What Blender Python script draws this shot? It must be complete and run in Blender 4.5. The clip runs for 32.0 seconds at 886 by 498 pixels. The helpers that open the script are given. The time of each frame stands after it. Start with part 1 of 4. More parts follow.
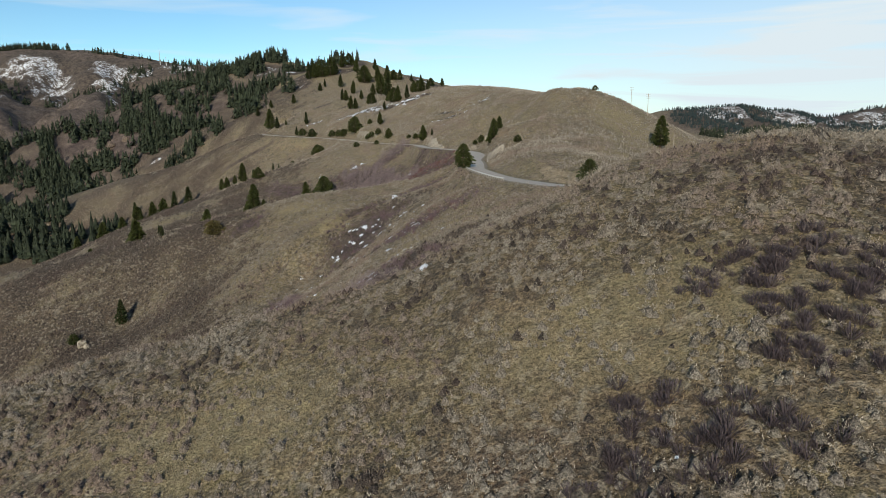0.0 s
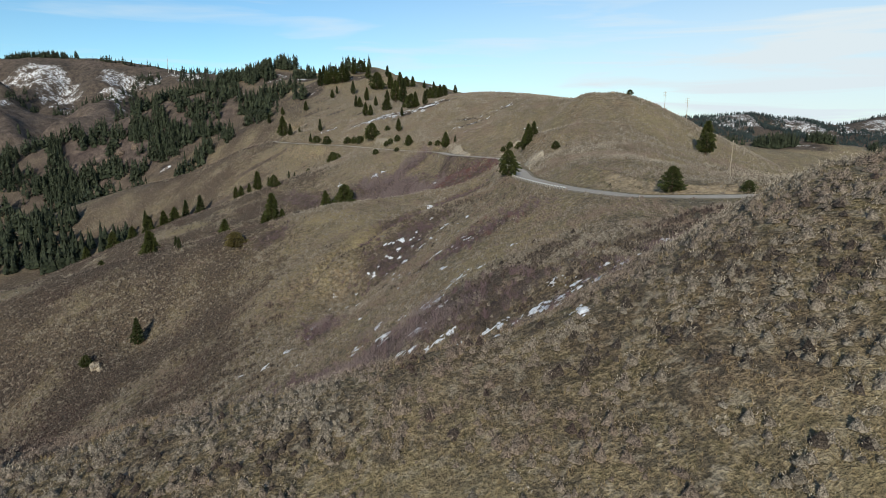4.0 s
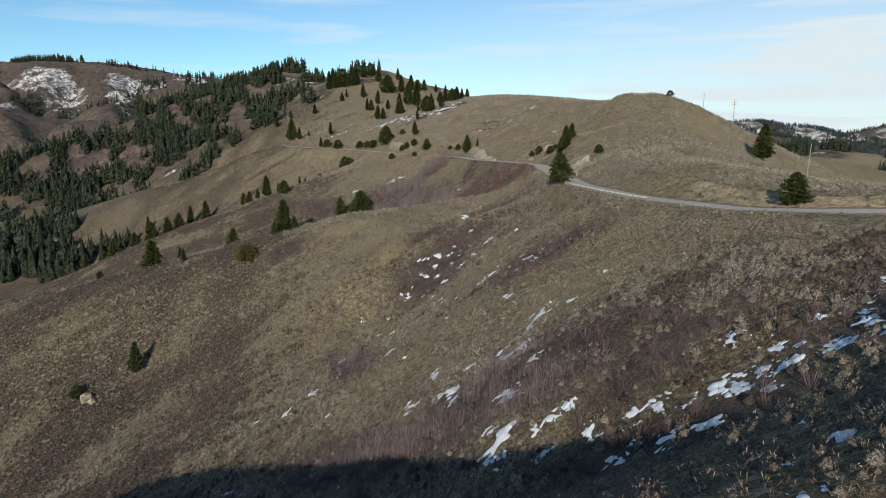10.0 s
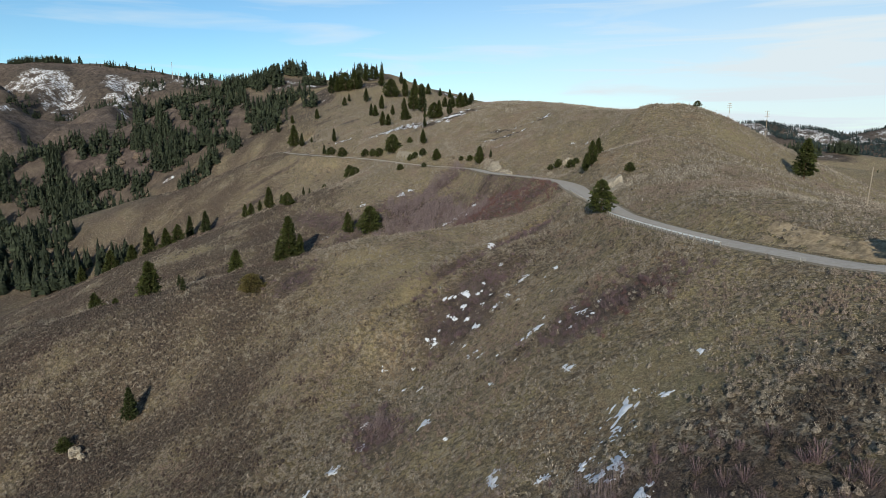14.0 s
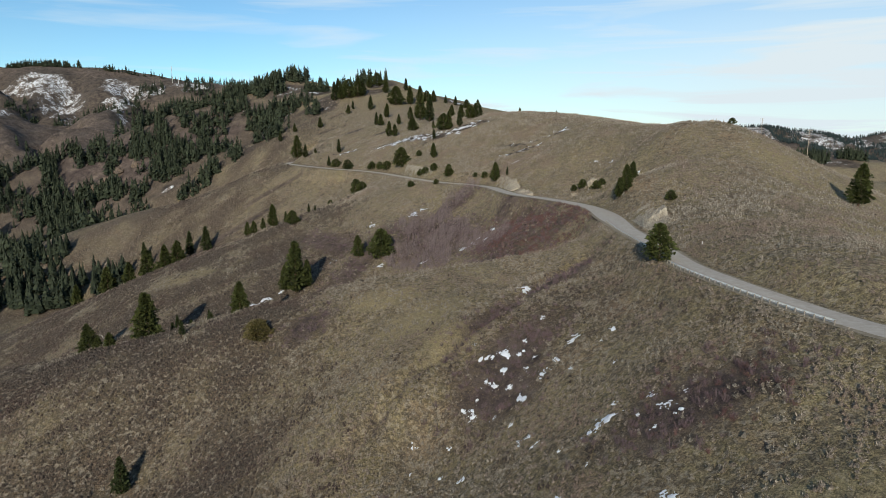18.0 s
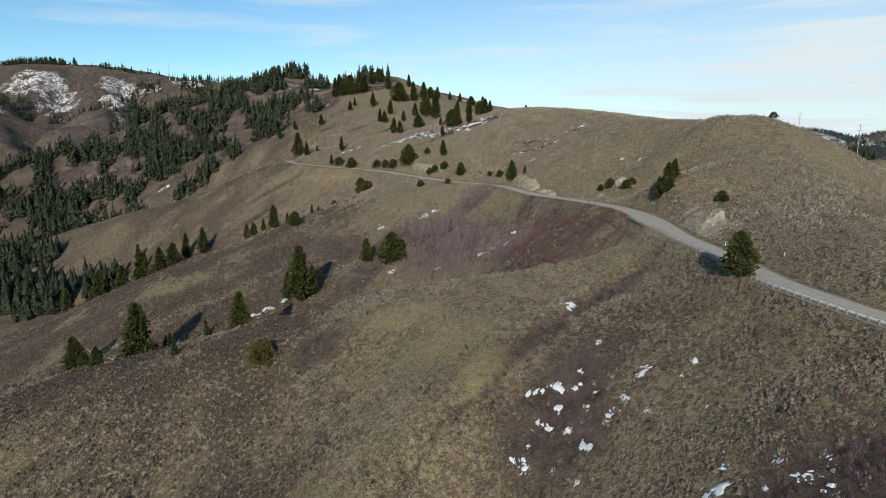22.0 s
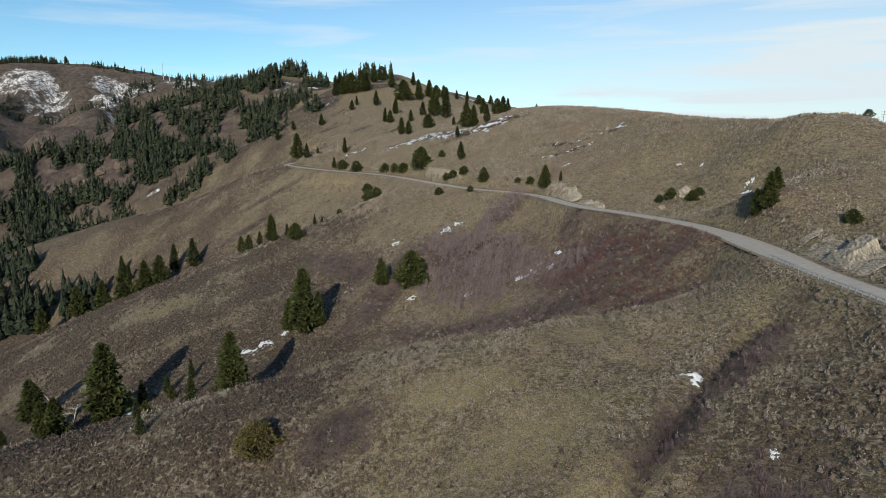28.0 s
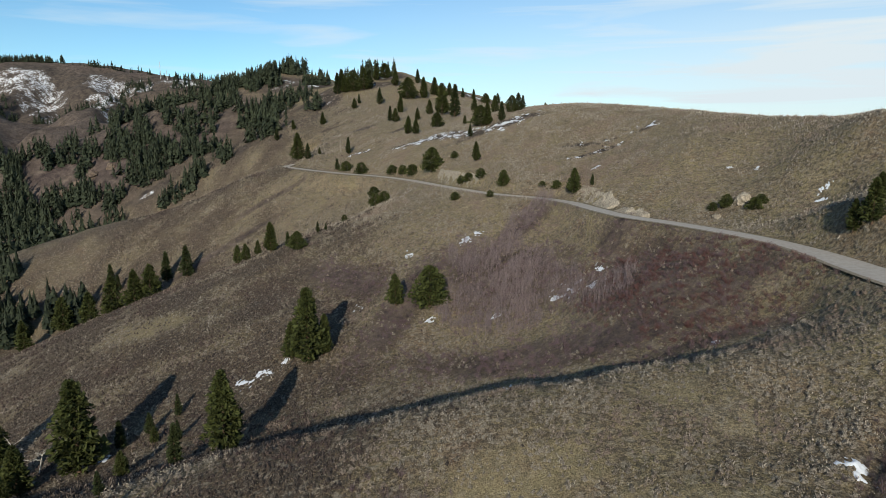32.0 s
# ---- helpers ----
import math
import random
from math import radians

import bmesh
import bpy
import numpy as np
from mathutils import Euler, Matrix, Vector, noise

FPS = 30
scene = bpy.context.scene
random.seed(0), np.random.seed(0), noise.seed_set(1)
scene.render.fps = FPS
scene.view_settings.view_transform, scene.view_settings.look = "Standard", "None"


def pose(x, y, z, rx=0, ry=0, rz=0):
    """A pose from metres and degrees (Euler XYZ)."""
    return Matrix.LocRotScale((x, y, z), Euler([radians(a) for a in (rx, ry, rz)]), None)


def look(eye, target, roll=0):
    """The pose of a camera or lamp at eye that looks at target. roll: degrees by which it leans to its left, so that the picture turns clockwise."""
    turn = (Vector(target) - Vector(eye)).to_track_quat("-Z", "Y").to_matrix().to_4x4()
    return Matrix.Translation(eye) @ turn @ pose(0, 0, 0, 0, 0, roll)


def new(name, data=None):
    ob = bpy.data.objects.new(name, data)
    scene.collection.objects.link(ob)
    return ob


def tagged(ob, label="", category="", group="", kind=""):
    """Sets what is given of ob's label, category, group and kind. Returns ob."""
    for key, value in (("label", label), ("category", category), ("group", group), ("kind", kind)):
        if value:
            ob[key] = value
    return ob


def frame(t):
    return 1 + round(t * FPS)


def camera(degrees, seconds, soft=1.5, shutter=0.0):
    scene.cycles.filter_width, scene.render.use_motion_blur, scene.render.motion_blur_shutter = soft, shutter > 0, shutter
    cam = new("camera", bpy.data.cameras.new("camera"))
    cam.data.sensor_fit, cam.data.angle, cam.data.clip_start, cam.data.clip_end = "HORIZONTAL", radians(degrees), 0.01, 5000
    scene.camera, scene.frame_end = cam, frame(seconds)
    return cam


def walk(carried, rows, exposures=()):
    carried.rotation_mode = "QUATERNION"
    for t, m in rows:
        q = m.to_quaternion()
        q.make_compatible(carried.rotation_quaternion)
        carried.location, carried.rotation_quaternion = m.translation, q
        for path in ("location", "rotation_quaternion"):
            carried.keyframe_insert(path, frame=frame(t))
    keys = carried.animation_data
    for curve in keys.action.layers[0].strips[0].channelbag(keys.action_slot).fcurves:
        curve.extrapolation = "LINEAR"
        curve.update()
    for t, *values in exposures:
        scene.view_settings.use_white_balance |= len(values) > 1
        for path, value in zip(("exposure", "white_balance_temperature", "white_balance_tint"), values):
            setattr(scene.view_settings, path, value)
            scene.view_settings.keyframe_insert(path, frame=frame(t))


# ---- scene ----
cam = camera(71.95, 32.0, soft=0.78)
PATH = [
    (0, (0.03, 0.01, 0.03), (0.03, 97.78, -20.93), -0.25),
    (1, (-5.61, 3.60, -0.51), (-5.77, 101.52, -21.36), -0.02),
    (2, (-9.54, 8.11, -0.94), (-9.97, 106.11, -21.18), -0.05),
    (3, (-11.70, 13.24, -1.13), (-12.41, 111.26, -21.10), -0.25),
    (6, (-16.58, 27.23, -1.96), (-17.59, 125.37, -21.16), -0.08),
    (7, (-18.39, 31.56, -2.23), (-19.81, 129.65, -21.61), -0.00),
    (8, (-20.56, 35.93, -2.66), (-21.83, 134.08, -21.79), 0.01),
    (9, (-22.82, 40.34, -3.21), (-24.00, 138.54, -22.05), 0.07),
    (10, (-25.23, 44.59, -3.22), (-26.49, 142.81, -21.97), 0.02),
    (11, (-27.23, 49.26, -2.28), (-28.49, 147.48, -21.01), 0.06),
    (12, (-29.31, 54.19, -0.56), (-30.50, 152.44, -19.19), 0.03),
    (13, (-31.80, 59.12, 0.81), (-32.99, 157.35, -17.88), 0.12),
    (14, (-33.45, 64.33, 3.10), (-34.54, 162.57, -15.58), 0.02),
    (16.5, (-38.86, 78.33, 8.56), (-40.00, 176.58, -10.01), 0.10),
    (18, (-42.20, 86.71, 11.12), (-43.25, 185.01, -7.20), 0.01),
    (19, (-44.42, 91.89, 10.89), (-45.35, 190.16, -7.65), 0.06),
    (21, (-48.67, 103.19, 10.05), (-49.49, 201.46, -8.47), 0.03),
    (23, (-53.05, 117.22, 9.54), (-53.74, 215.49, -9.00), 0.02),
    (25.5, (-58.50, 135.51, 9.89), (-59.10, 233.77, -8.70), -0.03),
    (28, (-64.59, 155.39, 9.87), (-64.74, 253.68, -8.53), 0.06),
    (30, (-68.94, 170.64, 9.74), (-69.10, 268.92, -8.76), -0.01),
    (32, (-73.12, 185.85, 9.60), (-73.12, 284.14, -8.82), 0.02),
]
walk(cam, [(t, look(eye, target, roll)) for t, eye, target, roll in PATH])

# ---- sky and sun ----
SUN_TO = Vector((-0.12, -0.92, 0.35)).normalized()
world = bpy.data.worlds.new("sky")
scene.world = world
world.use_nodes = True
wn, wl = world.node_tree.nodes, world.node_tree.links
wn.clear()
sky = wn.new("ShaderNodeTexSky")
sky.sky_type, sky.sun_disc = "NISHITA", False
sky.sun_elevation = math.asin(SUN_TO.z)
sky.sun_rotation = math.atan2(SUN_TO.x, SUN_TO.y)
sky.altitude, sky.air_density, sky.dust_density, sky.ozone_density = 1500, 1.0, 0.1, 1.6
wbg = wn.new("ShaderNodeBackground")
wbg.inputs["Strength"].default_value = 0.125
wout = wn.new("ShaderNodeOutputWorld")
# thin streaky cloud, denser towards the horizon
wtc = wn.new("ShaderNodeTexCoord")
wmap = wn.new("ShaderNodeMapping")
wmap.inputs["Scale"].default_value, wmap.inputs["Rotation"].default_value = (2.0, 2.0, 24.0), (0.0, 0.14, 0.0)
wl.new(wtc.outputs["Generated"], wmap.inputs[0])
wnoise = wn.new("ShaderNodeTexNoise")
wnoise.inputs["Scale"].default_value, wnoise.inputs["Detail"].default_value, wnoise.inputs["Roughness"].default_value, wnoise.inputs["Distortion"].default_value = 1.5, 5, 0.5, 0.5
wl.new(wmap.outputs[0], wnoise.inputs["Vector"])
wramp = wn.new("ShaderNodeValToRGB")
wramp.color_ramp.elements[0].position, wramp.color_ramp.elements[1].position = 0.5, 0.74
wl.new(wnoise.outputs["Fac"], wramp.inputs[0])
wsep = wn.new("ShaderNodeSeparateXYZ")
wl.new(wtc.outputs["Generated"], wsep.inputs[0])
whaze = wn.new("ShaderNodeMapRange")
whaze.inputs["From Min"].default_value, whaze.inputs["From Max"].default_value = -0.35, 0.45
whaze.inputs["To Min"].default_value, whaze.inputs["To Max"].default_value = 0.02, 0.8
wl.new(wsep.outputs["X"], whaze.inputs["Value"])
wlow = wn.new("ShaderNodeMapRange")
wlow.inputs["From Min"].default_value, wlow.inputs["From Max"].default_value = 0.28, 0.08
wl.new(wsep.outputs["Z"], wlow.inputs["Value"])
wmul = wn.new("ShaderNodeMath")
wmul.operation = "MULTIPLY"
wl.new(whaze.outputs[0], wmul.inputs[0]), wl.new(wlow.outputs[0], wmul.inputs[1])
wmax = wn.new("ShaderNodeMath")
wmax.operation, wmax.use_clamp = "ADD", True
wsc = wn.new("ShaderNodeMath")
wsc.operation = "MULTIPLY"
wsc.inputs[1].default_value = 0.6
wl.new(wramp.outputs[0], wsc.inputs[0])
wl.new(wmul.outputs[0], wmax.inputs[0]), wl.new(wsc.outputs[0], wmax.inputs[1])
wmix = wn.new("ShaderNodeMix")
wmix.data_type = "RGBA"
wtint = wn.new("ShaderNodeMix")
wtint.data_type, wtint.blend_type = "RGBA", "MULTIPLY"
wtint.inputs[0].default_value, wtint.inputs[7].default_value = 1.0, (0.69, 0.96, 1.04, 1)
wl.new(sky.outputs[0], wtint.inputs[6])
wl.new(wmax.outputs[0], wmix.inputs[0]), wl.new(wtint.outputs[2], wmix.inputs[6])
wmix.inputs[7].default_value = (5.9, 6.7, 7.1, 1)
wl.new(wmix.outputs[2], wbg.inputs[0])
wl.new(wbg.outputs[0], wout.inputs[0])
sun = new("sun", bpy.data.lights.new("sun", "SUN"))
sun.data.energy, sun.data.angle, sun.data.color = 4.75, radians(0.6), (1.0, 0.925, 0.77)
sun.matrix_world = look(SUN_TO * 500, (0, 0, 0))

# ---- landform ----
# crests and gullies of the hills: x, y, height
RIDGES = {}
RIDGES["near_spur"] = ((-150, 108, -81), (-90, 92, -47.5), (-62, 78, -36), (-46, 73.5, -31), (-37, 72, -28.2), (-27, 70, -25.1), (-18, 69, -22.2), (-10, 68, -19.5),
                  (-2, 67, -16.2), (5, 69, -13), (13.5, 76, -10.3), (22, 80, -6.7), (32, 82, -4.8), (45, 82, -3.2), (57, 82, -2.6), (80, 85, -3), (120, 95, 0))
RIDGES["near_north"] = ((-46, 84, -35.8), (-36, 83, -33), (-27, 81, -30), (-18, 79, -26.8), (-7.5, 74, -20.8), (-3, 78, -20.4), (9.4, 85.6, -16), (19, 91, -13), (31, 93, -11))
RIDGES["near_flank"] = ((-70, 30, -46), (-25, 58, -26.6), (-13, 58.5, -22.2), (0, 36, -24.5), (-1.6, 61, -17.4), (13, 56, -12.4), (22, 53, -9.7), (45, 50, -8),
                   (40, 10, -20), (0, -10, -36), (-60, -30, -62), (80, -40, -28), (100, 20, -12))
RIDGES["road_face"] = ((-7.8, 118, -26.9), (-12.3, 136.6, -31.7), (-28, 137, -41.8), (-38.6, 168, -49.4), (-16, 181, -35.5), (6.8, 187, -21.7),
                  (-14.4, 218, -33.9), (-6.8, 212, -29.6), (-28.7, 223, -39.7), (-50.4, 208, -55.3), (-75, 180, -66))
RIDGES["bare_spur"] = ((9, 291, -20.5), (-6, 290, -26.1), (-22, 288, -29.2), (-35, 287, -31.2), (-61, 288, -35), (-85, 286, -40.4), (-108, 285, -46.2), (-130, 281, -52),
                  (-160, 282, -60), (-190, 288, -68.5), (-215, 290, -75), (-270, 300, -95), (-340, 310, -122))
RIDGES["bare_back"] = ((-22, 309, -38.6), (-42, 309, -43.5), (-61, 308, -48), (-85, 310, -54), (-108, 313, -59), (-130, 312, -63.5), (-160, 314, -73), (-190, 320, -84), (-225, 320, -93))
RIDGES["bare_flank"] = ((-35, 279, -32.2), (-14.8, 273, -29.8), (-90, 280, -41.6), (-101, 263, -48.6), (-61, 246, -42.6), (-48, 267, -34.2), (-93, 236, -60), (-125, 226, -78), (-134, 215, -82), (-75, 235, -52))
RIDGES["meadow_spur"] = ((-49, 470, -21), (-69, 462, -29), (-100, 470, -35), (-137, 482, -43), (-165, 500, -51), (-196, 490, -63), (-215, 480, -69), (-255, 480, -85), (-320, 480, -112))
RIDGES["meadow_flank"] = ((-118, 397, -60.5), (-136, 420, -59), (-80, 412, -46), (-60, 432, -38), (-150, 440, -60), (-190, 420, -72))
RIDGES["road_end_spur"] = ((-196, 680, -18), (-225, 675, -24), (-290, 685, -48), (-350, 690, -63), (-400, 690, -78), (-450, 690, -95))
RIDGES["dome"] = ((30, 330, -6), (40, 307, -10.5), (44, 373, -9.5), (43, 414, -3), (60, 345, 1), (62, 385, 14), (78, 390, 17.5), (92, 389, 16.6), (113, 388, 9),
             (136, 385, -3), (118, 325, -15.7), (93, 250, -19), (70, 228, -17.5), (60, 280, -9), (45, 240, -11), (38, 205, -11), (55, 180, -14), (170, 390, -18))
RIDGES["upper"] = ((30, 450, 4), (20, 503, 5), (34, 510, 15), (50, 480, 15.5), (20, 560, 20), (-20, 600, 22), (70, 440, 15), (110, 500, 12), (-40, 560, 3),
              (-54, 549, -4), (-90, 620, -2), (-120, 700, 5))
RIDGES["skyline"] = ((-309, 1155, 107), (-345, 1150, 99), (-262, 1120, 83), (-200, 1080, 90), (-151, 1060, 92), (-90, 1060, 78), (-40, 1060, 62), (30, 1000, 43), (112, 1000, 34), (167, 1000, 18), (240, 1000, -5), (380, 1000, -40))
RIDGES["right_spurs"] = ((255, 600, -20), (284, 620, -22), (305, 620, -25.5), (322, 620, -27.5), (343, 620, -30.5), (364, 620, -36), (384, 620, -42), (480, 640, -60), (345, 720, -60), (440, 740, -78), (260, 540, -38), (330, 530, -50), (690, 1560, -56), (820, 1560, -46), (920, 1560, -44), (1060, 1560, -62), (700, 1250, -105), (900, 1200, -120), (820, 1430, -82), (930, 1430, -84), (500, 900, -92), (620, 1000, -110))
RIDGES["forest_slope"] = ((-146, 757, 14), (-330, 950, -2), (-300, 860, -18), (-380, 880, -42), (-470, 900, -58), (-560, 900, -78), (-410, 1120, 74), (-475, 1080, 48), (-530, 1030, 18), (-600, 980, -20), (-660, 930, -45), (-800, 850, -90), (-230, 850, 10), (-180, 930, 45), (-60, 850, 35), (60, 760, 25))
RIDGES["far_left"] = ((-1990, 2600, 276), (-1820, 2600, 276), (-1590, 2600, 281), (-1360, 2600, 259), (-1155, 2600, 229), (-945, 2600, 208), (-700, 2600, 180), (-1250, 1900, 60), (-900, 1700, -30), (-1000, 1300, -130), (-1450, 2300, 160), (-1150, 2300, 135), (-850, 2300, 110), (-1700, 1900, 70), (-1900, 2000, 90))
GULLIES = {}
GULLIES["snow_gully"] = ((45, 112, -12.5), (28, 104, -14.5), (15, 98, -17), (5, 95, -21), (-2, 93, -24.8), (-9, 94, -29.6), (-19, 97, -37), (-30, 101, -43.5), (-42, 110, -50), (-58, 126, -58.5), (-80, 148, -70.5),
                   (-125, 170, -89), (-180, 190, -108))
GULLIES["gully_head"] = ((1.6, 100.5, -21.6), (-20, 104.5, -35.5), (-31, 130, -44), (-6, 108, -26.5), (14, 110, -18.5))
GULLIES["ditch"] = ((0, 266, -25.5), (-23, 252, -32.5), (-38, 235, -37), (-52, 218, -46), (-66, 205, -57), (-90, 195, -72), (-125, 188, -87))
GULLIES["grove_gully"] = ((7, 314, -27), (-1, 314, -31.5), (-20, 319, -40), (-40, 322, -47.5), (-57, 325, -53), (-99, 340, -65), (-134, 372, -72), (-170, 355, -82), (-215, 350, -95), (-280, 350, -118))
GULLIES["grove"] = ((-10, 350, -29), (-32, 384, -42), (-75, 400, -52), (-107, 416, -57.5), (-45, 425, -37), (-20, 400, -30))
GULLIES["left_gully"] = ((-190, 572, -65), (-125, 560, -38), (-145, 545, -46), (-225, 572, -80), (-262, 574, -97), (-350, 575, -128), (-265, 775, -54), (-310, 785, -78), (-400, 790, -118), (-500, 760, -128), (-650, 700, -160), (-500, 400, -165))
GULLIES["right_valley"] = ((150, 250, -30), (200, 300, -38), (190, 200, -26), (235, 420, -50), (290, 470, -58), (480, 820, -95), (380, 900, -95), (650, 1100, -120), (1000, 1900, -130), (1300, 2400, -90), (2000, 2500, -100), (1700, 2600, -85))
ROAD_NEAR = ((215, 240, -20), (165, 190, -16.5), (120, 160, -14.8), (80, 145, -14.8), (55, 141, -15.2), (40, 145, -15.8), (33, 151, -16.4), (28.5, 158, -17), (24, 171, -17.5), (20, 184, -17.9), (17, 196, -18), (14.6, 207, -18), (12.5, 222, -18.1), (12.8, 234, -18.2), (13.6, 247, -18.2), (14, 262, -18.3), (14.2, 278, -18.4), (15.5, 296, -18.4), (17, 314, -18.5), (17.6, 330, -18.5))
ROAD_FAR = ((16.5, 346, -18.6), (11.5, 363, -18.7), (2, 384, -18.8), (-8, 402, -18.9), (-13.5, 424, -19), (-18.5, 449, -19.1), (-30, 469, -19.1), (-49, 487, -19), (-69, 522, -18.9), (-96, 578, -18.8), (-120, 610, -18.5), (-145, 628, -18), (-178, 666, -17.5), (-201, 697, -17), (-207, 714, -17.1), (-209, 745, -17.2), (-204, 800, -16.6))


def tps(r2):
    return 0.5 * r2 * np.log(r2 + 1e-9)


def tps_fit(points, smooth):
    p = np.array(points, float)
    xy, n = p[:, :2] / 100, len(p)
    k = tps(((xy[:, None] - xy[None]) ** 2).sum(-1)) + smooth * np.eye(n)
    q = np.c_[np.ones(n), xy]
    a = np.block([[k, q], [q.T, np.zeros((3, 3))]])
    return xy, np.linalg.solve(a, np.r_[p[:, 2], 0, 0, 0])


def spline(points, step):
    """Evenly spaced points along a smooth line through the given ones."""
    p = np.array(points, float)
    out = []
    for i in range(len(p) - 1):
        a, b, c, d = p[max(i - 1, 0)], p[i], p[i + 1], p[min(i + 2, len(p) - 1)]
        n = max(2, int(np.linalg.norm(c - b) / step))
        for u in np.arange(n) / n:
            out.append(0.5 * (2 * b + (c - a) * u + (2 * a - 5 * b + 4 * c - d) * u**2 + (3 * b - a - 3 * c + d) * u**3))
    return np.array(out + [p[-1]])


RIGHT_RANGE = ((1150, 3200, 34), (1330, 3200, 40), (1480, 3200, 56), (1650, 3200, 38), (1790, 3200, 24), (1970, 3200, -9), (2160, 3200, 32), (2350, 3200, 55), (2350, 2900, -20), (2700, 3300, 40), (2050, 3600, -130), (2450, 3700, -140), (1500, 3600, -80), (1500, 2900, -12), (1750, 2900, -30), (2000, 2900, -42), (1300, 2900, -20), (900, 3300, -40), (1800, 1200, -70), (900, 2000, -90), (300, 2600, -120), (300, 1500, -60))
RIM = ((-100, 1400, -20), (-300, 1500, -20), (-500, 1450, -90), (-700, 1200, -150), (-900, 1000, -170), (-500, 2000, 40), (0, 2000, -60), (0, 3300, -100), (1000, 4300, -160), (-1000, 3000, 150), (-1600, 3100, 150), (-2000, 2900, 190), (-2200, 2500, 260), (2400, 4400, -170), (-2600, 600, 100), (-1500, 200, -60), (-900, -300, -160), (900, 100, -40), (600, -500, -60), (0, -700, -120), (-2600, 2800, 220))
HILLS = tps_fit([p for some in (RIDGES, GULLIES) for line in some.values() for p in line] + list(RIGHT_RANGE + RIM), 0.0004)
ROAD_LINE = spline(ROAD_NEAR + ROAD_FAR, 2.0)
DITCH_LINE = spline(((-0.4, 271), (-9.9, 264.3), (-20, 254.4), (-37.4, 234), (-46.5, 225.5), (-53.6, 219.5), (-66, 206)), 1.0)


def waves(x, y, size, seed):
    """A cheap smooth random field in -1..1."""
    rng = np.random.default_rng(seed)
    out = np.zeros_like(x)
    for _ in range(14):
        a, ph, k = rng.uniform(0, 6.283), rng.uniform(0, 6.283), rng.uniform(0.6, 1.7)
        out += np.sin((x * np.cos(a) + y * np.sin(a)) * k * 6.283 / size + ph)
    return out / 5.3


def near_road(x, y):
    """Distance to the road's middle line and the road's height there."""
    d, z = np.full(x.shape, 1e9), np.zeros(x.shape)
    some = (x > -330) & (x < 260) & (y > 100) & (y < 860)
    xs, ys = x[some], y[some]
    dd, zz = np.full(xs.shape, 1e9), np.zeros(xs.shape)
    for i in range(0, len(xs), 4000):
        r2 = (xs[i:i + 4000, None] - ROAD_LINE[:, 0]) ** 2 + (ys[i:i + 4000, None] - ROAD_LINE[:, 1]) ** 2
        j = r2.argmin(1)
        dd[i:i + 4000], zz[i:i + 4000] = np.sqrt(r2[np.arange(len(j)), j]), ROAD_LINE[j, 2]
    d[some], z[some] = dd, zz
    return d, z


def smooth01(v):
    v = np.clip(v, 0, 1)
    return v * v * (3 - 2 * v)


def ravines(x, y):
    """Ribs and ravines running down the far mountain sides."""
    left = smooth01((y - 1350) / 400) * smooth01((-300 - x) / 300) * smooth01((2590 - y) / 260)
    right = smooth01((y - 2300) / 300) * smooth01((x - 900) / 300) * smooth01((3180 - y) / 260)
    u = x + 0.45 * (y - 2000) + 70 * waves(x, y, 420, 7)
    v = x - 0.3 * (y - 2000) + 25 * waves(x, y, 160, 8)
    big = (1 - np.abs(np.sin(math.pi * u / 250))) ** 1.3
    small = (1 - np.abs(np.sin(math.pi * v / 85))) ** 1.3
    return -(left + 0.45 * right) * (62 * big + 17 * small) + (left + right) * 5 * waves(x, y, 60, 9)


def ground_z(x, y, rough=True):
    """Height of the ground."""
    x, y = np.atleast_1d(np.asarray(x, float)), np.atleast_1d(np.asarray(y, float))
    shape = x.shape
    x, y = x.ravel(), y.ravel()
    xy, w = HILLS
    h = np.empty_like(x)
    for i in range(0, len(x), 20000):
        a, b = x[i:i + 20000] / 100, y[i:i + 20000] / 100
        r2 = (a[:, None] - xy[:, 0]) ** 2 + (b[:, None] - xy[:, 1]) ** 2
        h[i:i + 20000] = tps(r2) @ w[:-3] + w[-3] + w[-2] * a + w[-1] * b
    far = smooth01((y - 600) / 800)
    if rough:
        h = h + 0.42 * waves(x, y, 26, 3) + 0.19 * waves(x, y, 8, 4) + far * np.where(x > 100, 0.5, 1.0) * (9 * waves(x, y, 330, 5) + 5 * waves(x, y, 120, 6)) + ravines(x, y)
    near = (x > -75) & (x < 8) & (y > 195) & (y < 280)
    xs, ys = x[near], y[near]
    off = np.sqrt(((xs[:, None] - DITCH_LINE[:, 0]) ** 2 + (ys[:, None] - DITCH_LINE[:, 1]) ** 2).min(1)) if len(xs) else xs
    h[near] -= 2.2 * np.exp(-((off / 1.5) ** 2))
    d, zr = near_road(x, y)
    h = np.where(d < 60, zr - 0.12 + (h - zr + 0.12) * smooth01((d - 4.2) / 7.5), h)
    return h.reshape(shape)


# ---- materials ----
def material(name, rough=0.9):
    m = bpy.data.materials.new(name)
    m.use_nodes = True
    m.node_tree.nodes["Principled BSDF"].inputs["Roughness"].default_value = rough
    m.node_tree.nodes["Principled BSDF"].inputs["Specular IOR Level"].default_value = 0.2
    return m, m.node_tree.nodes, m.node_tree.links, m.node_tree.nodes["Principled BSDF"]


